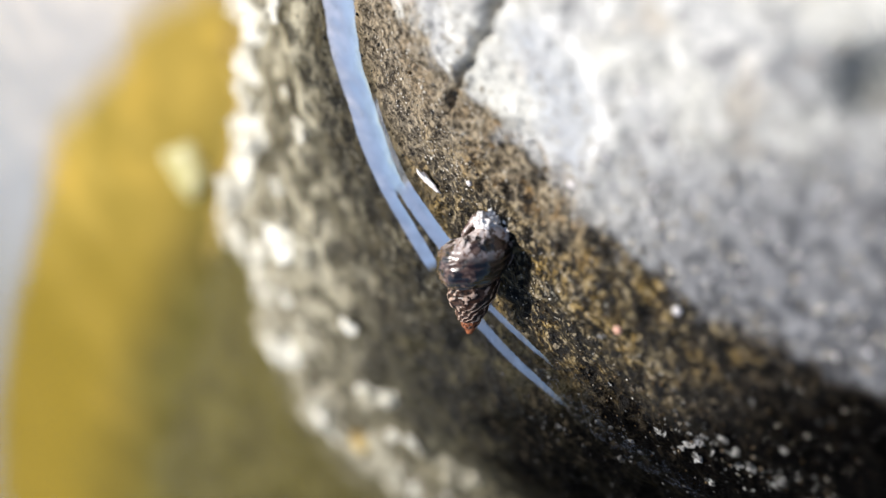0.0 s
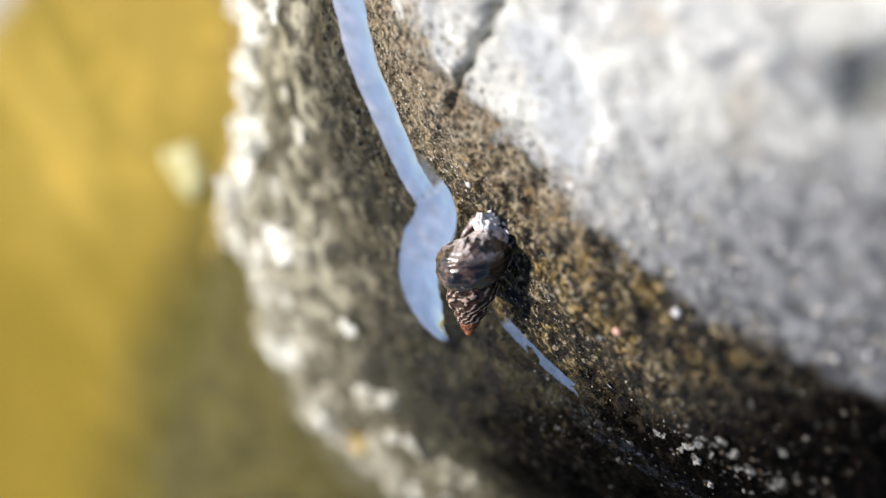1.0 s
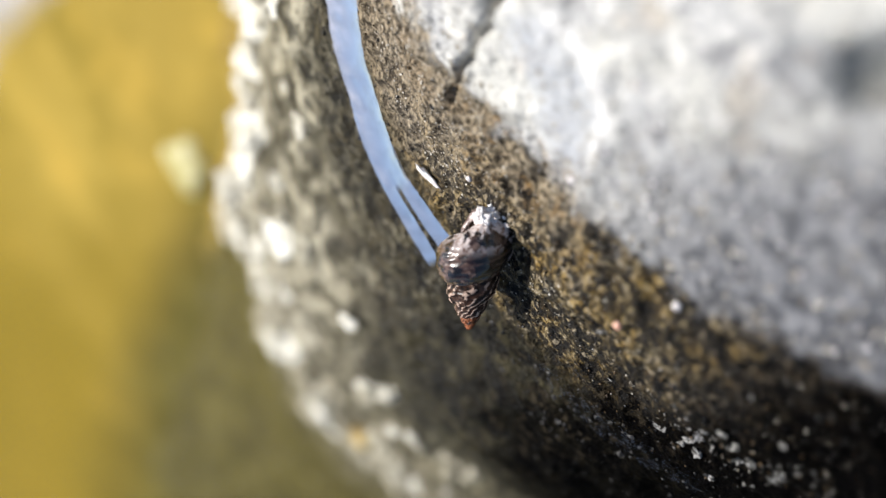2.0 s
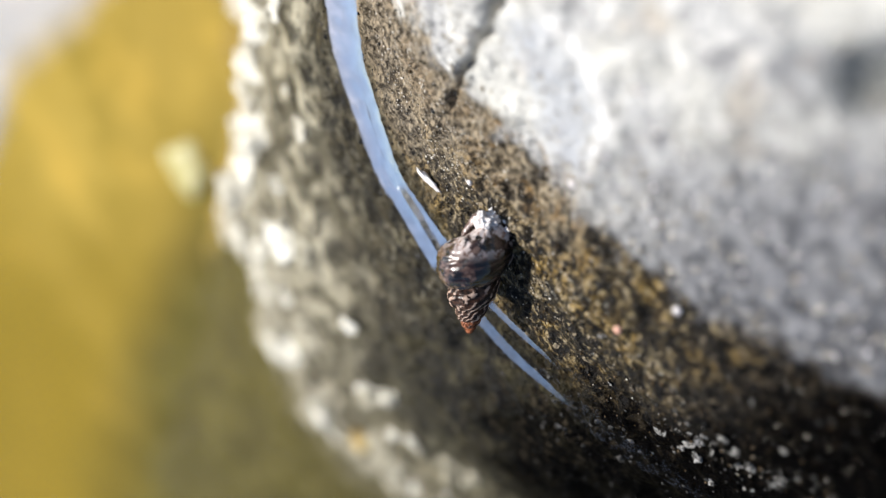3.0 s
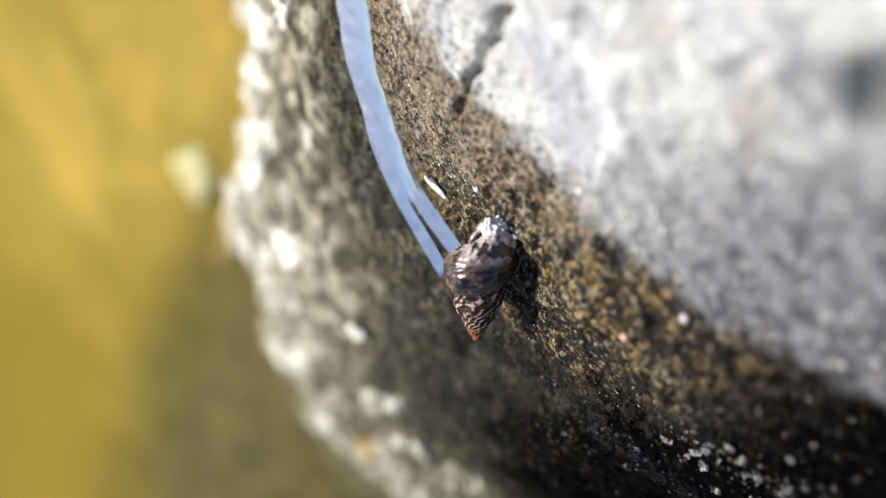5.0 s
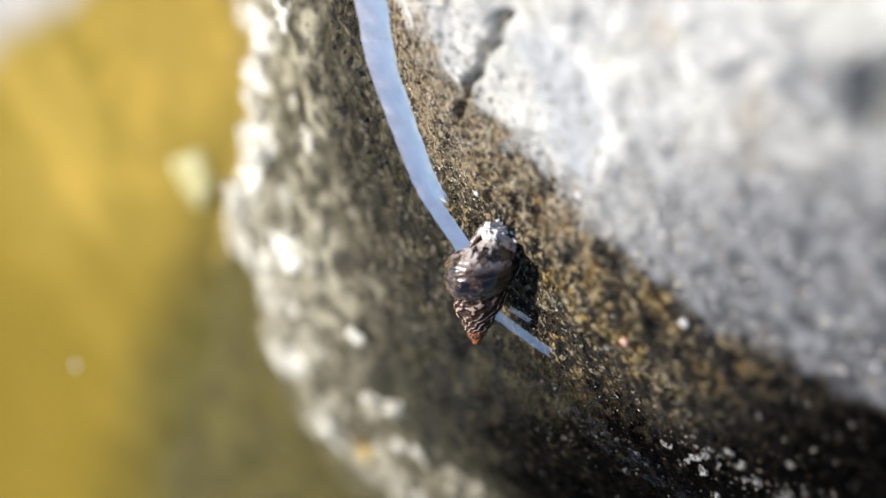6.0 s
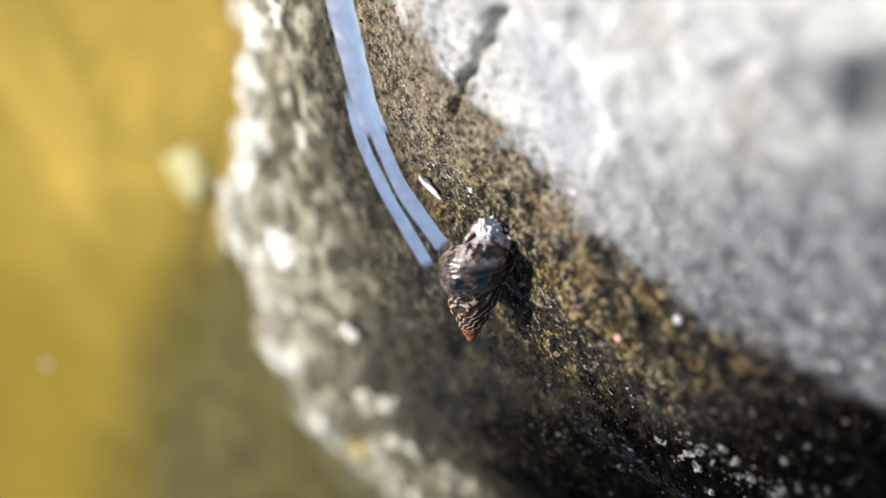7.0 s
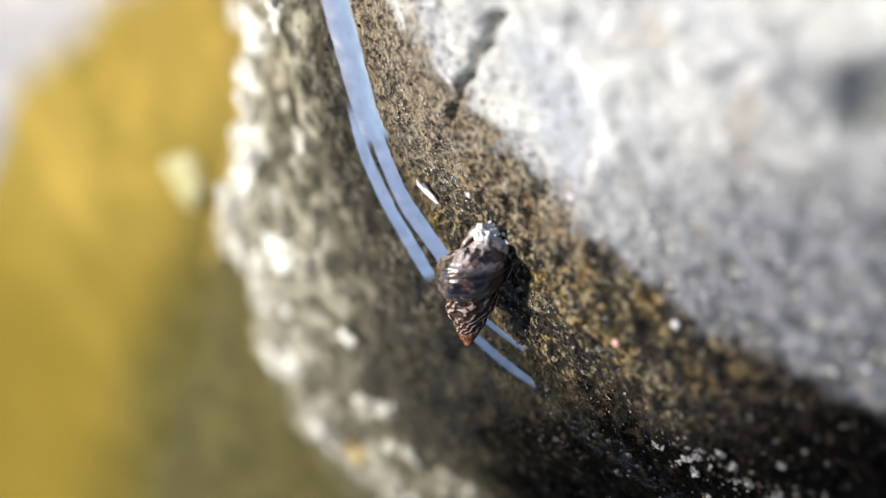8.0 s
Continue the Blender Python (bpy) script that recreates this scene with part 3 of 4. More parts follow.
def make_snail():
    snail = tagged(new("sea_snail"), "small dark brown mottled sea snail clinging to wet rock", "snail")
    axis = (SNAIL_TOP - SNAIL_TIP).normalized()
    up = Vector((0, 0, 1))
    right = up.cross(axis).normalized()
    up = axis.cross(right)
    turn = Matrix((right, up, axis)).transposed().to_4x4()
    base = SNAIL_TIP + axis * 0.0076
    snail.matrix_world = Matrix.Translation((base.x, base.y, spot(base.x, base.y)))
    local = snail.matrix_world.inverted() @ Matrix.Translation(SNAIL_TIP) @ turn
    grow, height, whorls = 1.66, 0.0085, 5.6
    end = radians(216)

    def tube(phi, psi):
        """A point of the coiled shell: phi runs back from the mouth, psi round the tube."""
        h = height * grow ** (-phi / (2 * math.pi))
        body = max(0.0, 1 - phi / (2 * math.pi))
        wide = 1.04 + 0.36 * (1 - h / height)
        a = h * 0.231 * wide
        rc = h * 0.151 * wide
        cord = math.cos(psi * 26)
        nodes = math.cos(phi * 11 + psi * 8 + 1.5 * math.sin(psi * 3 + phi * 2.7) + 0.9 * math.sin(phi * 5.3 - psi * 7))
        relief = (0.016 - 0.009 * body) * cord + (1 - 0.8 * body) * 0.042 * nodes + body * 0.02 * math.sin(phi * 4.3 + 1.1) * math.sin(psi * 2)
        a2 = a * (1 + relief)
        x, z = rc + a2 * math.cos(psi), h + a2 * 1.28 * math.sin(psi)
        ang = end - phi
        ridge = 0.5 + 0.10 * cord + 0.40 * nodes
        return Vector((x * math.cos(ang), x * math.sin(ang), z)), h / height, ridge, 0.5 + 0.5 * cord

    def stretch(name, p0, p1, n, label):
        verts, faces, hgt, rid, crd, ups = [], [], [], [], [], []
        m = 180
        for i in range(n + 1):
            phi = p0 + (p1 - p0) * i / n
            for j in range(m):
                v, h, r, q = tube(phi, 2 * math.pi * j / m)
                verts.append(local @ v)
                hgt.append(h), rid.append(r), crd.append(q), ups.append(v.z / 0.0110)
        for i in range(n):
            for j in range(m):
                k = (j + 1) % m
                faces.append((i * m + j, i * m + k, (i + 1) * m + k, (i + 1) * m + j))
        return mesh_object(name, verts, faces, SHELL, snail, label, {"height": hgt, "ridge": rid, "cord": crd, "up": ups})

    two = 2 * math.pi
    stretch("body_whorl", 0, two * 1.02, 110, "glossy dark brown body whorl with pale flecks")
    stretch("spire", two, two * 3.4, 230, "ridged spire with pale beaded cords")
    stretch("apex", two * 3.38, two * whorls, 120, "worn orange-brown tip")
    # rim of the mouth: a chalky rounded band
    verts, faces = [], []
    n, m = 48, 10
    for i in range(n):
        psi = two * i / n
        c = tube(0.02, psi)[0]
        o = tube(0.02, psi + math.pi)[0]
        out = (c - o).normalized()
        fwd = Vector((math.cos(end + math.pi / 2), math.sin(end + math.pi / 2), 0))
        fat = 0.00022 * (1 + 0.5 * math.sin(psi * 3 + 1) + 0.3 * math.sin(psi * 7))
        for j in range(m):
            q = two * j / m
            verts.append(local @ (c + out * (math.cos(q) * fat) + fwd * (math.sin(q) * fat * 1.5)))
    for i in range(n):
        for j in range(m):
            faces.append((i * m + j, ((i + 1) % n) * m + j, ((i + 1) % n) * m + (j + 1) % m, i * m + (j + 1) % m))
    mesh_object("outer_lip", verts, faces, LIP, snail, "thin worn pale brown lip")
    # horny lid that closes the mouth
    verts, faces = [], []
    mid = sum((tube(0.06, two * i / 32)[0] for i in range(32)), Vector()) / 32
    verts.append(local @ mid)
    for ring in (0.35, 0.7, 0.97):
        for i in range(32):
            c = tube(0.06, two * i / 32)[0]
            verts.append(local @ (mid + (c - mid) * ring))
    for i in range(32):
        k = (i + 1) % 32
        faces.append((0, 1 + i, 1 + k))
        for r in range(2):
            a = 1 + r * 32
            faces.append((a + i, a + 32 + i, a + 32 + k, a + k))
    mesh_object("operculum", verts, faces, HORN, snail, "horny brown lid")
    # foot between the shell and the rock
    bm = bmesh.new()
    bmesh.ops.create_icosphere(bm, subdivisions=3, radius=1)
    foot_at = SNAIL_TIP + axis * 0.0080
    for v in bm.verts:
        w = 1 + 0.18 * noise.noise(v.co * 2.3)
        v.co = Vector((v.co.x * 0.0019 * w, v.co.y * 0.0019 * w, v.co.z * 0.0012 * w))
    me = bpy.data.meshes.new("foot")
    bm.to_mesh(me)
    bm.free()
    me.polygons.foreach_set("use_smooth", [True] * len(me.polygons))
    me.materials.append(FLESH)
    foot = new("foot", me)
    foot.parent = snail
    foot.matrix_local = snail.matrix_world.inverted() @ Matrix.Translation((foot_at.x, foot_at.y, spot(foot_at.x, foot_at.y) + 0.0006))
    tagged(foot, "dark grey fleshy foot")
    # chalky growth on the blunt end of the shell
    for i in range(13):
        a, r = random.uniform(0.0099, 0.0110), random.uniform(0.00034, 0.00062)
        side = random.uniform(0.0012, 0.0030)
        lift = math.sqrt(max(0.0, 0.0021 ** 2 - ((a - 0.0089) * 1.0) ** 2 - (side * 0.5) ** 2))
        g = new("chalky_growth", lump_mesh("chalky_growth", 70 + i, GROWTH, 0.9, 0.6, 4))
        g.parent = snail
        at = SNAIL_TIP + axis * a + Vector((-0.25, 0.1, 0.96)) * (lift + 0.0002) + Vector((0.55, 0.56, -0.62)) * side
        g.matrix_local = snail.matrix_world.inverted() @ Matrix.Translation(at)
        g.scale = (r, r, r)
        tagged(g, "rough chalky white growth")
    return snail


make_snail()


# ---------------------------------------------------------------- things on the rock
CRUSTS = [lump_mesh("pale_crust", i, CHALK, 0.85, 0.4, 4) for i in range(8)]
TUFTS = [lump_mesh("pale_tuft", 33, TUFT, 0.5, 0.5)]
DULLS = [lump_mesh("pale_crust", 11 + i, DULL, 0.85, 0.4, 4) for i in range(5)]
YELLOWS = [lump_mesh("ochre_crust", 20 + i, OCHRE) for i in range(2)]
# the larger pale crusts: x, y and half width in millimetres
BIG_CRUSTS = [(-30.8, -21.5, 1.81), (-45.9, -56.6, 2.06), (-27.9, -8.5, 1.28), (-28.4, -27.6, 1.63), (-26.8, -32.4, 1.56), (-22.6, -31.7, 1.73),
              (-17.9, -16.5, 1.12), (-20.7, -38.2, 2.0), (-20.2, -48.7, 2.02), (-21.8, -81.8, 2.7), (-14.4, -51.1, 2.17), (-10.5, -34.1, 1.79),
              (-8.4, -28.5, 1.47), (-9.1, -54.9, 2.22), (-3.7, -58.8, 2.41), (0.2, -58.5, 2.25), (0.2, -43.4, 1.5), (9.7, -36.8, 2.08),
              (10.8, -63.5, 2.33), (14.8, -41.8, 1.75), (17.5, -36.3, 1.56), (21.0, -34.0, 1.67), (22.7, -31.1, 1.38), (21.0, -56.0, 1.79),
              (-31.5, -60.0, 1.2)]


def place_crust(x, y, r, meshes):
    ob = new(meshes[0].name.split(".")[0], random.choice(meshes))
    z = max(spot(x, y), -0.0448)
    ob.matrix_world = Matrix.Translation((x, y, z + r * 0.2)) @ Euler((random.uniform(-.3, .3), random.uniform(-.3, .3), random.uniform(0, 6.28))).to_matrix().to_4x4()
    ob.scale = (r * random.uniform(0.8, 1.15), r * random.uniform(0.8, 1.15), r * random.uniform(0.8, 1.3))
    tagged(ob, "small chalky white crust growing on the sunken ledge" if meshes is CRUSTS else "small greyish white crust growing on the sunken ledge" if meshes is DULLS else "small ochre crust growing on the sunken ledge", "crust", "crusts on the sunken ledge")
    return ob


random.seed(5)
for x, y, r in BIG_CRUSTS:
    if x < 5:
        place_crust(x / 1000, y / 1000, r * 0.0011, CRUSTS)
        continue
    # down the shore they grow in ragged clumps
    for i in range(4):
        dx, dy = random.gauss(0, 0.45) * r, random.gauss(0, 0.8) * r
        place_crust((x + dx) / 1000, (y + dy) / 1000, r * random.uniform(0.28, 0.62) / 1000, CRUSTS if x < 18 and i < 3 else DULLS)
# smaller ones, crowded along the rim down the shore
for i in range(44):
    x = random.uniform(0.005, 0.026)
    place_crust(x, float(crest_y(x)) + random.gauss(0.0025, 0.0045), random.uniform(0.0003, 0.0009), CRUSTS if i % 3 == 0 else DULLS)
# a pale tuft on the bed beyond the ledge
tuft = place_crust(-0.0346, -0.0911, 0.0042, TUFTS)
tuft.scale.z *= 0.6
tagged(tuft, "small pale yellow tuft on the bed beyond the ledge", "weed")
for x, y, r in ((15.5, -56.0, 1.9), (-30.0, -46.0, 1.5)):
    place_crust(x / 1000, y / 1000, r / 1000, YELLOWS)
for i in range(190):
    x = random.uniform(-0.036, 0.026)
    s, c = float(shore_y(x)), float(crest_y(x))
    q = random.betavariate(5, 1.3)
    if (x > 0.004 and (q < 0.7 or i % 3)) or 0.002 < x < 0.006:
        continue
    place_crust(x, s + (c - s) * (q * 1.06), random.uniform(0.0004, 0.0015), CRUSTS if x < 0.003 and random.random() < 0.75 else DULLS)


def scatter(name, count, inside, size, material, label, category, seed, flat=True):
    """Grains too many to count, joined in one mesh; inside(x, y) says how likely a grain is."""
    r = np.random.default_rng(seed)
    base = np.array([(1, 0, 0), (-1, 0, 0), (0, 1, 0), (0, -1, 0), (0, 0, 1), (0, 0, -1)], float)
    tri = [(0, 2, 4), (2, 1, 4), (1, 3, 4), (3, 0, 4), (2, 0, 5), (1, 2, 5), (3, 1, 5), (0, 3, 5)]
    verts, faces = [], []
    while len(verts) < count * 6:
        x, y = r.uniform(-0.03, 0.036), r.uniform(-0.012, 0.05)
        if r.random() > inside(x, y):
            continue
        k = size[0] * (size[1] / size[0]) ** (r.random() ** 2.2)
        a = r.uniform(0, 6.28)
        jit = base * (k * r.uniform(0.6, 1.3, (6, 1)))
        jit[:, 2] *= 0.7
        rx = jit[:, 0] * math.cos(a) - jit[:, 1] * math.sin(a)
        ry = jit[:, 0] * math.sin(a) + jit[:, 1] * math.cos(a)
        o = len(verts)
        z = spot(x, y) + k * 0.25
        verts += [(x + p, y + q, z + w) for p, q, w in zip(rx, ry, jit[:, 2])]
        faces += [tuple(o + i for i in f) for f in tri]
    ob = mesh_object(name, verts, faces, material, flat=flat)
    return tagged(ob, label, category, kind="stuff")


def on_wet(x, y):
    return (1.0 if x < -0.004 else 0.45 if x < 0.010 else 0.06) if shore_y(x) + 0.0015 < y < wet_y(x) else 0.0


def on_dry(x, y):
    return 0.0 if y < wet_y(x) + 0.001 else 1.0 if y < wet_y(x) + 0.010 else 0.4


scatter("sand_grains", 2200, on_wet, (0.00004, 0.00014), SAND, "pale sand grains caught on the wet brown rock", "sand", 3)
scatter("sand_grains", 2300, on_dry, (0.00007, 0.00028), SAND, "pale crystal grains on the dry grey rock", "sand", 4)
scatter("dark_grains", 900, lambda x, y: 1.0 if abs(y - shore_y(x)) < 0.008 or y < wet_y(x) else 0.0, (0.00007, 0.00024), DARK, "dark weed crumbs on the wet rock", "weed", 6)

scatter("weed_crumbs", 100, lambda x, y: 1.0 if -0.008 < y - shore_y(x) < -0.0008 else 0.0, (0.00018, 0.00045), DARK, "black weed crumbs on the rock just under the water", "weed", 8)

scatter("gravel_crumbs", 500, lambda x, y: (0.25 if x < 0.004 else 1.0 if x < 0.022 else 0.5) if shore_y(x) - 0.002 < y < wet_y(x) + 0.001 else 0.0, (0.00008, 0.00026), CRUMB, "dark brown and tan crumbs of rock on the wet shore", "gravel", 12, False)

# single large grains that catch the sun
for x, y, r, mat, label in ((0.0012, 0.0195, 0.00032, GROWTH, "bright white quartz grain on dry rock"), (0.01194, 0.01557, 0.00034, SALMON, "salmon coloured grain on wet rock"),
                            (-0.0032, 0.0084, 0.00026, GROWTH, "pale quartz grain on wet rock"), (0.0125, 0.0213, 0.00034, GROWTH, "bright white quartz grain on dry rock")):
    ob = new("quartz_grain", lump_mesh("quartz_grain", int(r * 1e6), mat, 0.3, 0.8, 2))
    ob.matrix_world = Matrix.Translation((x, y, spot(x, y) + r * 0.5))
    ob.scale = (r, r, r)
    tagged(ob, label, "quartz grain", "quartz grains")

# bright grains strewn over the dry rock, added for its blurred glints
random.seed(21)
GRAINS = [lump_mesh("quartz_grain", 300 + i, GROWTH, 0.5, 0.7, 2) for i in range(4)]
for i in range(46):
    x = random.uniform(-0.004, 0.028)
    y = float(wet_y(x)) + random.uniform(0.0008, 0.016)
    r = random.uniform(0.00012, 0.00026)
    ob = new("quartz_grain", random.choice(GRAINS))
    ob.matrix_world = Matrix.Translation((x, y, spot(x, y) + r * 0.4)) @ Matrix.Rotation(random.uniform(0, 6.28), 4, "Z")
    ob.scale = (r, r * random.uniform(0.7, 1.1), r)
    tagged(ob, "tiny bright grain added for a glint on dry grey rock", "quartz grain", "quartz grains")

# a cluster of pale chips added for wet glints, low on the dark shore
random.seed(9)
CHIPS = [lump_mesh("shell_chip", 40 + i, GLINT, 1.7, 0.35, 2) for i in range(8)]
for me in CHIPS:
    me.polygons.foreach_set("use_smooth", [False] * len(me.polygons))
for i in range(96):
    q = random.gauss(0.45, 0.62)
    x, y = 0.0236 + 0.0032 * q + random.gauss(0, 0.0012), 0.0138 + 0.0044 * q + random.gauss(0, 0.0014)
    if i > 60:
        x, y = random.uniform(0.012, 0.031), random.uniform(0.006, 0.027)
    ob = new("shell_chip", random.choice(CHIPS))
    r = 0.00006 + 0.00042 * random.random() ** 3.5
    ob.matrix_world = Matrix.Translation((x, y, spot(x, y) + r * 0.3)) @ Euler((random.uniform(-.6, .6), random.uniform(-.6, .6), random.uniform(0, 6))).to_matrix().to_4x4()
    if i > 60:
        r *= 0.6
    ob.scale = (r * 1.2, r * random.uniform(0.35, 0.8), r)
    tagged(ob, "tiny pale chip added for a wet glint on dark rock", "shell chip", "chips on the dark shore")

# a thin white splinter by the water's edge, above the snail
ob = new("splinter", lump_mesh("splinter", 61, GROWTH, 0.6, 0.6))
a, b = Vector((-0.0069, 0.0027, 0)), Vector((-0.0041, 0.0034, 0))
mid = (a + b) / 2
ob.matrix_world = Matrix.Translation((mid.x, mid.y, spot(mid.x, mid.y) + 0.0003)) @ Matrix.Rotation(math.atan2(b.y - a.y, b.x - a.x), 4, "Z")
ob.scale = (0.0013, 0.00027, 0.0003)
tagged(ob, "thin white shell splinter lying on wet rock", "shell splinter")


# a speck of foam adrift on the water
speck = new("foam_speck", lump_mesh("foam_speck", 90, GROWTH, 0.5, 0.5, 2))
for v in speck.data.vertices:
    v.co = v.co * 0.00055
tagged(speck, "tiny white speck of foam adrift on the water", "foam speck")


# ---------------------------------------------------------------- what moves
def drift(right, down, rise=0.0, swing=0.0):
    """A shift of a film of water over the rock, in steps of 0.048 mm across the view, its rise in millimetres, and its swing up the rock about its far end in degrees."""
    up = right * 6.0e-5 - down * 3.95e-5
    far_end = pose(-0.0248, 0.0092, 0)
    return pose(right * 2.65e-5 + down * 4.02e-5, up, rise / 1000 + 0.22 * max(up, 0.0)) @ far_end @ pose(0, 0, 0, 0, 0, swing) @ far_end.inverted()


def turned(x, y, rz):
    return pose(x / 1000, y / 1000, 0, 0, 0, rz)


def motions():
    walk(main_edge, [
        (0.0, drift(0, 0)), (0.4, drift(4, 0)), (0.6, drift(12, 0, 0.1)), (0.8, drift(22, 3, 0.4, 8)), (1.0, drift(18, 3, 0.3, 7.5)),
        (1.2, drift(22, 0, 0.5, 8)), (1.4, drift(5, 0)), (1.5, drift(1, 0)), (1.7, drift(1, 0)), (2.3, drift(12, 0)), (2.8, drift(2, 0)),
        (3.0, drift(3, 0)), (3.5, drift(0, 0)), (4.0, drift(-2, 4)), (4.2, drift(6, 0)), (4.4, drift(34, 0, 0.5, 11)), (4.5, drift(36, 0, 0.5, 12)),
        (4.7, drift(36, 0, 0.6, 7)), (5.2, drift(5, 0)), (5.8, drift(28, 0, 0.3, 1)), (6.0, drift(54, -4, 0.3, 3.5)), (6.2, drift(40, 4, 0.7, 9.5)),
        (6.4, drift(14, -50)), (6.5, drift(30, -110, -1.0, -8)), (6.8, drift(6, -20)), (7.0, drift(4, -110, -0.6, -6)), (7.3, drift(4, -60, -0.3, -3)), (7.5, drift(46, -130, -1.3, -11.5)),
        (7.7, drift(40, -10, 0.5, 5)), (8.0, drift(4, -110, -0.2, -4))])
    fork = [(0.0, 0, 0), (0.5, 4, 0), (0.7, 20, -0.9), (0.8, 30, -1.6), (1.2, 20, -1.2), (1.3, 8, 0), (1.4, 2, 0), (1.7, 0, 0), (2.8, 0, 0), (3.5, 0, 0),
            (4.0, 0, 0), (4.2, 6, 0), (4.35, 20, -1.0), (4.5, 40, -1.8), (4.7, 30, -1.2), (4.8, 24, 0), (5.2, 5, 0), (5.8, 26, 0), (6.0, 48, -0.9), (6.2, 40, -1.4),
            (6.4, 10, -0.2), (6.5, 6, 0), (7.0, -4, 0), (7.3, 2, 0), (7.5, 8, 0), (7.7, 34, 0), (7.85, 6, 0), (8.0, -2, 0)]
    join = {2.8: 16, 4.0: 16, 7.3: 14}        # the two strands run together

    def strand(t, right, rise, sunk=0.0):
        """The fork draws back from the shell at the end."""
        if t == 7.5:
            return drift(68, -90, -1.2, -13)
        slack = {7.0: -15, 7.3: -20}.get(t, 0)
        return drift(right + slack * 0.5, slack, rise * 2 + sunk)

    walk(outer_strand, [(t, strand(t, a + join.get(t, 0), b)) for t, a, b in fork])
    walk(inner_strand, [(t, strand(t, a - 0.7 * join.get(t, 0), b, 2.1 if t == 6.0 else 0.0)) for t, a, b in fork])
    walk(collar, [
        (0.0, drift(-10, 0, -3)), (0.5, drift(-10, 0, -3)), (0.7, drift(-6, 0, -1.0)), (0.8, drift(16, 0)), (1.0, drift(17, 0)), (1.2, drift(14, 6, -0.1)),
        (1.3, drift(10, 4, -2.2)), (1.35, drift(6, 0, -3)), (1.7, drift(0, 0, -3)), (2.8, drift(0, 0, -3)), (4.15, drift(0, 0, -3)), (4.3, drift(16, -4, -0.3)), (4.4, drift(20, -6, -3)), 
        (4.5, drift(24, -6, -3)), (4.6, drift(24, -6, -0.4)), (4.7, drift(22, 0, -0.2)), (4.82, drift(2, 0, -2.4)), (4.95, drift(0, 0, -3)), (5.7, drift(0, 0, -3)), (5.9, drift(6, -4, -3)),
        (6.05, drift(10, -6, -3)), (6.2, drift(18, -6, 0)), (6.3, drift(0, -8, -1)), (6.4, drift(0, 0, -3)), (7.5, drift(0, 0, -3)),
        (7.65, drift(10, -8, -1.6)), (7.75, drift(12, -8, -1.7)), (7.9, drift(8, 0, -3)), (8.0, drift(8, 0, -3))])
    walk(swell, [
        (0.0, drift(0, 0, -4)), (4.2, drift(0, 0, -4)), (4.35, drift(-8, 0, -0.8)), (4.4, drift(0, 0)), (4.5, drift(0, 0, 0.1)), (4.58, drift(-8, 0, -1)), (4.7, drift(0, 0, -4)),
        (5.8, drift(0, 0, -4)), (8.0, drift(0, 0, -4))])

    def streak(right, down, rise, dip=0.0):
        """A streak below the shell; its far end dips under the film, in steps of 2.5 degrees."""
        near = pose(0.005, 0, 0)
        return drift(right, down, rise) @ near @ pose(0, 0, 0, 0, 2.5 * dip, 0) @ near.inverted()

    gone = -2.3
    lower = [(0.0, 0, 0, 0, 0), (0.1, -2, 3, 0, 4), (0.2, -12, 12, 0, 5), (0.3, -5, 8, gone, 5), (0.5, 30, 10, -2.2, 0), (0.6, 45, 12, -1.6, 0), (0.7, 58, 14, 0.1, 0), (0.8, 50, 20, -2.2, 0),
             (0.9, 58, 22, -2.0, 0), (1.0, 60, 25, -1.1, 1.6), (1.2, 60, 30, -0.9, 1.6), (1.3, 0, -8, 0, 3), (1.4, 0, 0, gone, 2), (1.5, 0, 0, 0, 0), (1.7, 0, 0, 0, 0), (2.0, 0, 0, gone, 0), (2.3, 30, 5, -2.2, 0), (2.5, 10, 0, gone, 0),
             (2.8, 2, -5, 0, 2), (2.9, 0, 0, 0, 0), (3.0, 4, -5, 0, 0), (3.1, 0, 0, -0.1, 1), (3.2, 0, 0, gone, 0), (3.3, 0, 0, gone, 0), (3.4, 0, 0, -0.05, 0), (3.5, 0, 0, 0, 0.6), (3.6, 0, 0, gone, 0),
             (3.8, 0, 0, gone, 0), (3.9, 0, 0, 0, 0), (4.0, -5, 5, 0, 0), (4.1, 0, 0, gone, 0), (4.2, 40, -8, -2.0, 0), (4.3, 80, -5, 0.2, 0), (4.4, 85, -15, 0.6, 0), (4.5, 104, 4, 0.05, 1.2), (4.6, 62, -22, 0.3, 2), (4.7, 62, -10, -2.0, 0),
             (5.3, 10, 0, gone, 0), (5.8, 20, 0, gone, 0), (5.9, 35, -10, -2.0, 0), (6.0, 48, -24, 0.4, 7), (6.1, 67, -18, 0.4, 0), (6.2, 85, -5, 0.4, 0), (6.3, 60, 0, -2.2, 0), (6.4, 20, 0, -2.0, 0), (6.5, 0, 0, -2.2, 0),
             (6.6, 0, 0, 0, 1), (6.7, 0, 0, 0.1, -1), (6.8, 0, 0, 0, 3), (6.9, 0, 0, gone, 0), (7.1, 0, 0, gone, 0), (7.2, 0, 0, -0.1, 1), (7.3, 6, 2, 0.1, -1), (7.4, 2, 0, 0, 2), (7.5, 0, 0, -2.6, 0),
             (7.6, 20, 10, -2.2, 0), (7.7, 50, 30, -1.8, 0), (7.8, 56, 34, 0, 0), (7.9, 5, 10, -0.3, 3), (8.0, -14, 4, 0, 4)]
    hidden_above = (0.1, 0.2, 0.3, 1.0, 1.2, 3.1, 3.5, 4.5, 6.2)
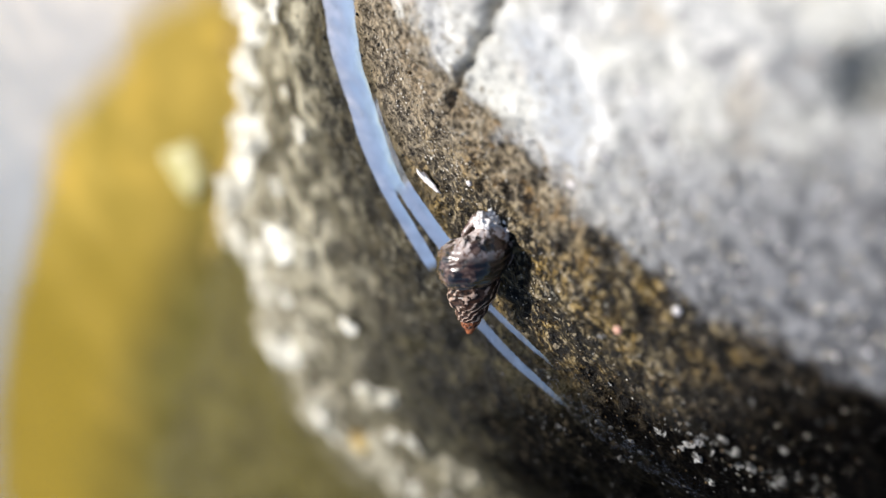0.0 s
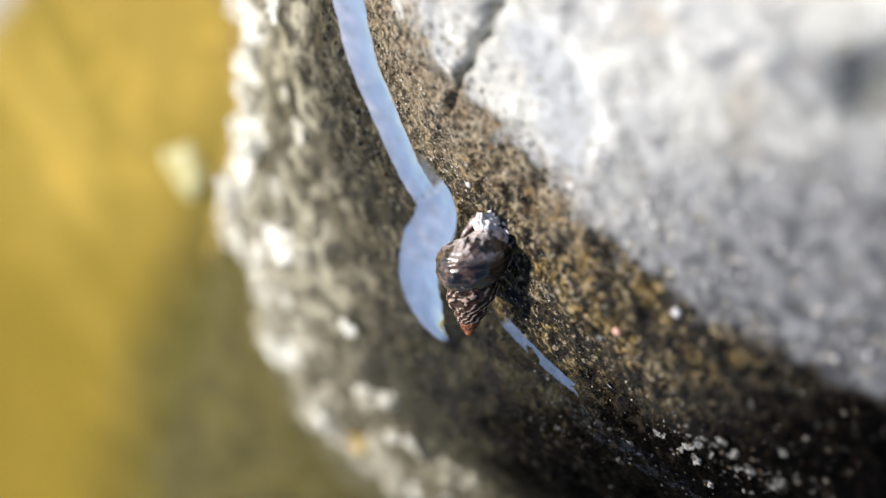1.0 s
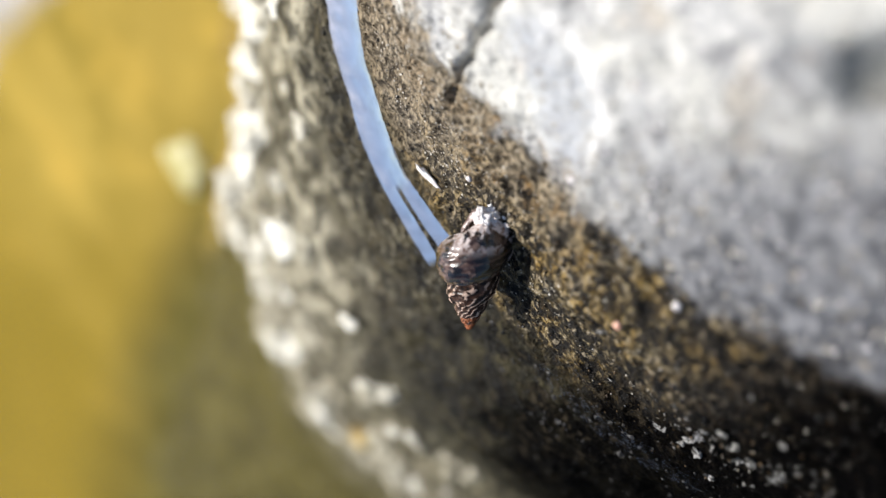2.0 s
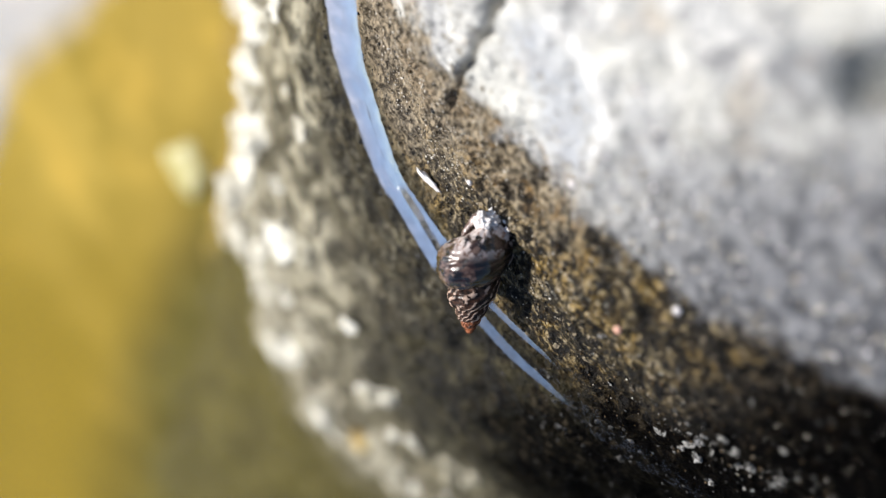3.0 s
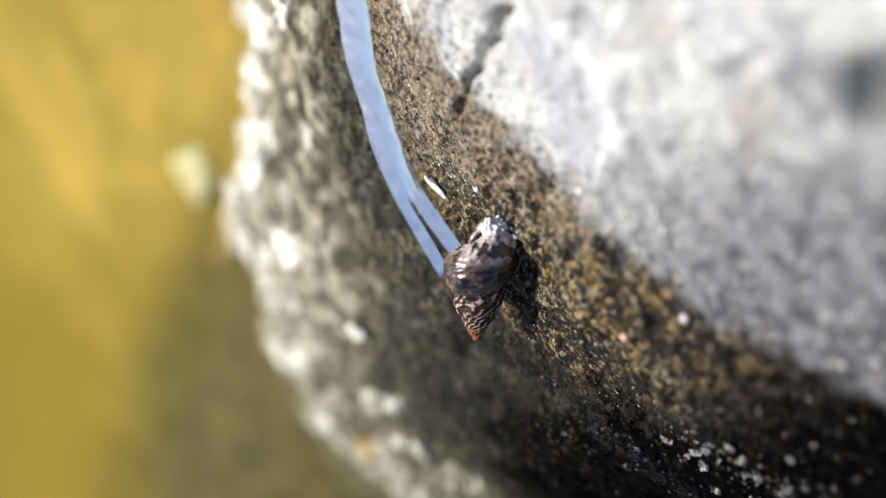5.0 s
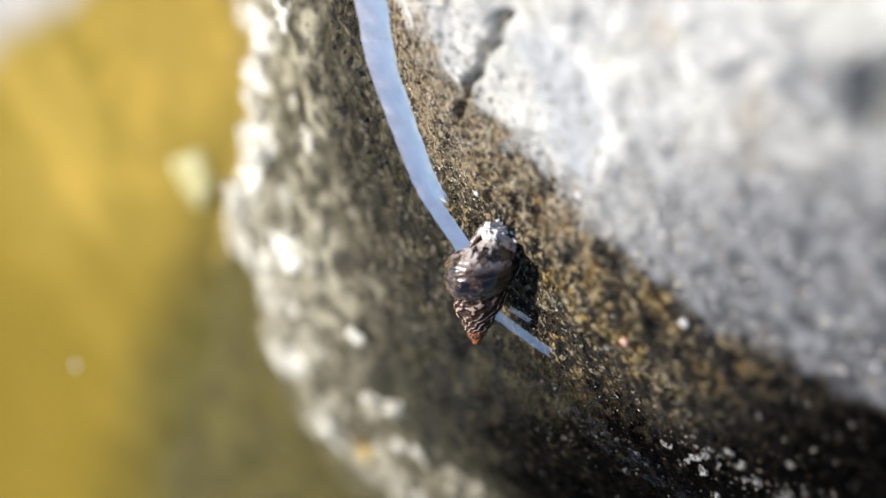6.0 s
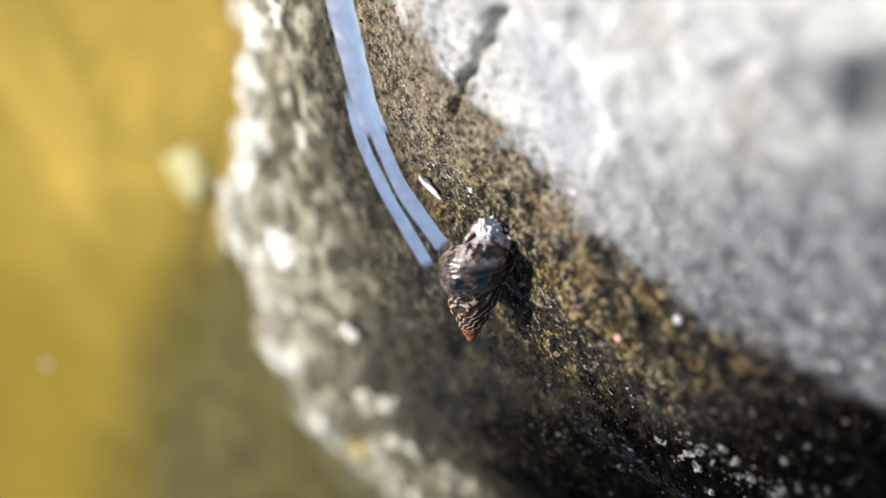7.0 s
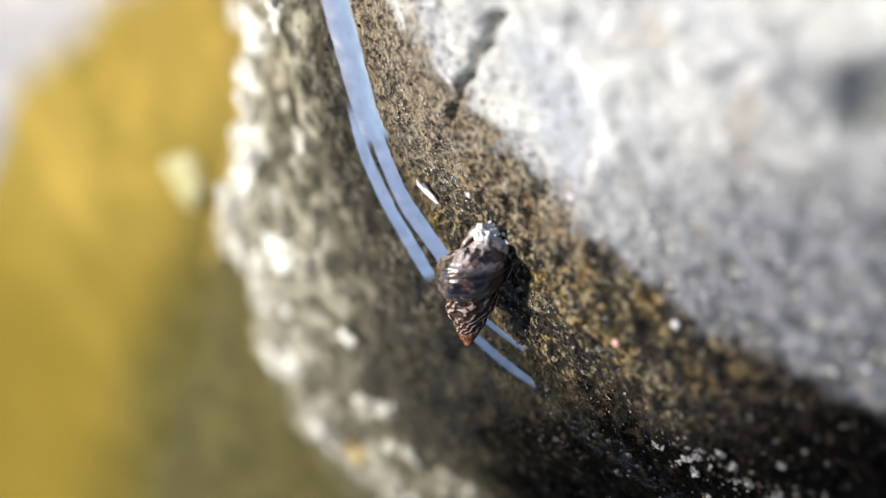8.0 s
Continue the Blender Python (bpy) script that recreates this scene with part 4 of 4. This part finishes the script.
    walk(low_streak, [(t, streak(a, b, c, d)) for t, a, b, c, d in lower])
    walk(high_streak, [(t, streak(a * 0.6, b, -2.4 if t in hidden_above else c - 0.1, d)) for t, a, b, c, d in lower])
    walk(sky_patch, [(t, turned(x, -45, r)) for t, x, r in (
        (0.0, -38.8, -6.5), (0.2, -52, -10), (0.5, -53, -10), (0.8, -50, -8), (1.0, -53, -10), (1.2, -52, -12), (1.5, -50, -20), (1.7, -52, -15), (2.3, -48, -12),
        (2.8, -39.8, -10), (3.0, -47.5, -13.5), (3.2, -54, -10), (3.5, -53, -18), (3.8, -52, -15), (4.0, -44, -17.5), (4.2, -54, -10), (4.4, -37, -9), (4.5, -36, -9),
        (4.6, -48, -8), (4.7, -56, -8), (5.2, -58, -8), (5.8, -58, -10), (6.0, -53, -20), (6.2, -36.2, -8.5), (6.4, -56, -8), (6.5, -55, -10), (6.6, -42.5, -12.5), (6.8, -50, -12),
        (7.0, -58, -10), (7.5, -58, -10), (7.8, -54, -10), (8.0, -46.5, -13))])
    walk(sky_band, [(t, turned(x, -45, r)) for t, x, r in (
        (0.0, -260, 0), (4.2, -260, 0), (4.4, -45, 0), (4.5, -25, 0), (4.6, -60, 0), (4.7, -260, 0), (6.0, -260, 0), (6.1, -50, 0), (6.2, -20.5, 0), (6.3, -60, 0), (6.4, -260, 0), (8.0, -260, 0))])
    walk(far_patch, [(t, turned(-10, y, r)) for t, y, r in (
        (0.0, -420, 0), (3.2, -420, 0), (3.4, -106, 0), (3.6, -420, 0), (7.0, -420, 0), (7.2, -100, 10), (7.4, -160, 0), (7.7, -104, 0), (8.0, -420, 0))])

    walk(speck, [(t, pose(x / 1000, y / 1000, 0.0008, 0, 0, 40 * math.sin(t))) for t, x, y in (
        (0.0, -71.0, -91.1), (5.7, -31.0, -91.1), (6.0, -14.8, -71.4), (6.2, -9.2, -69.6), (6.5, -18.8, -72.1), (6.8, -16.7, -72.8), (7.2, -16.6, -85.4), (7.5, -17.1, -95.5), (8.0, -24.6, -111.9))])


motions()
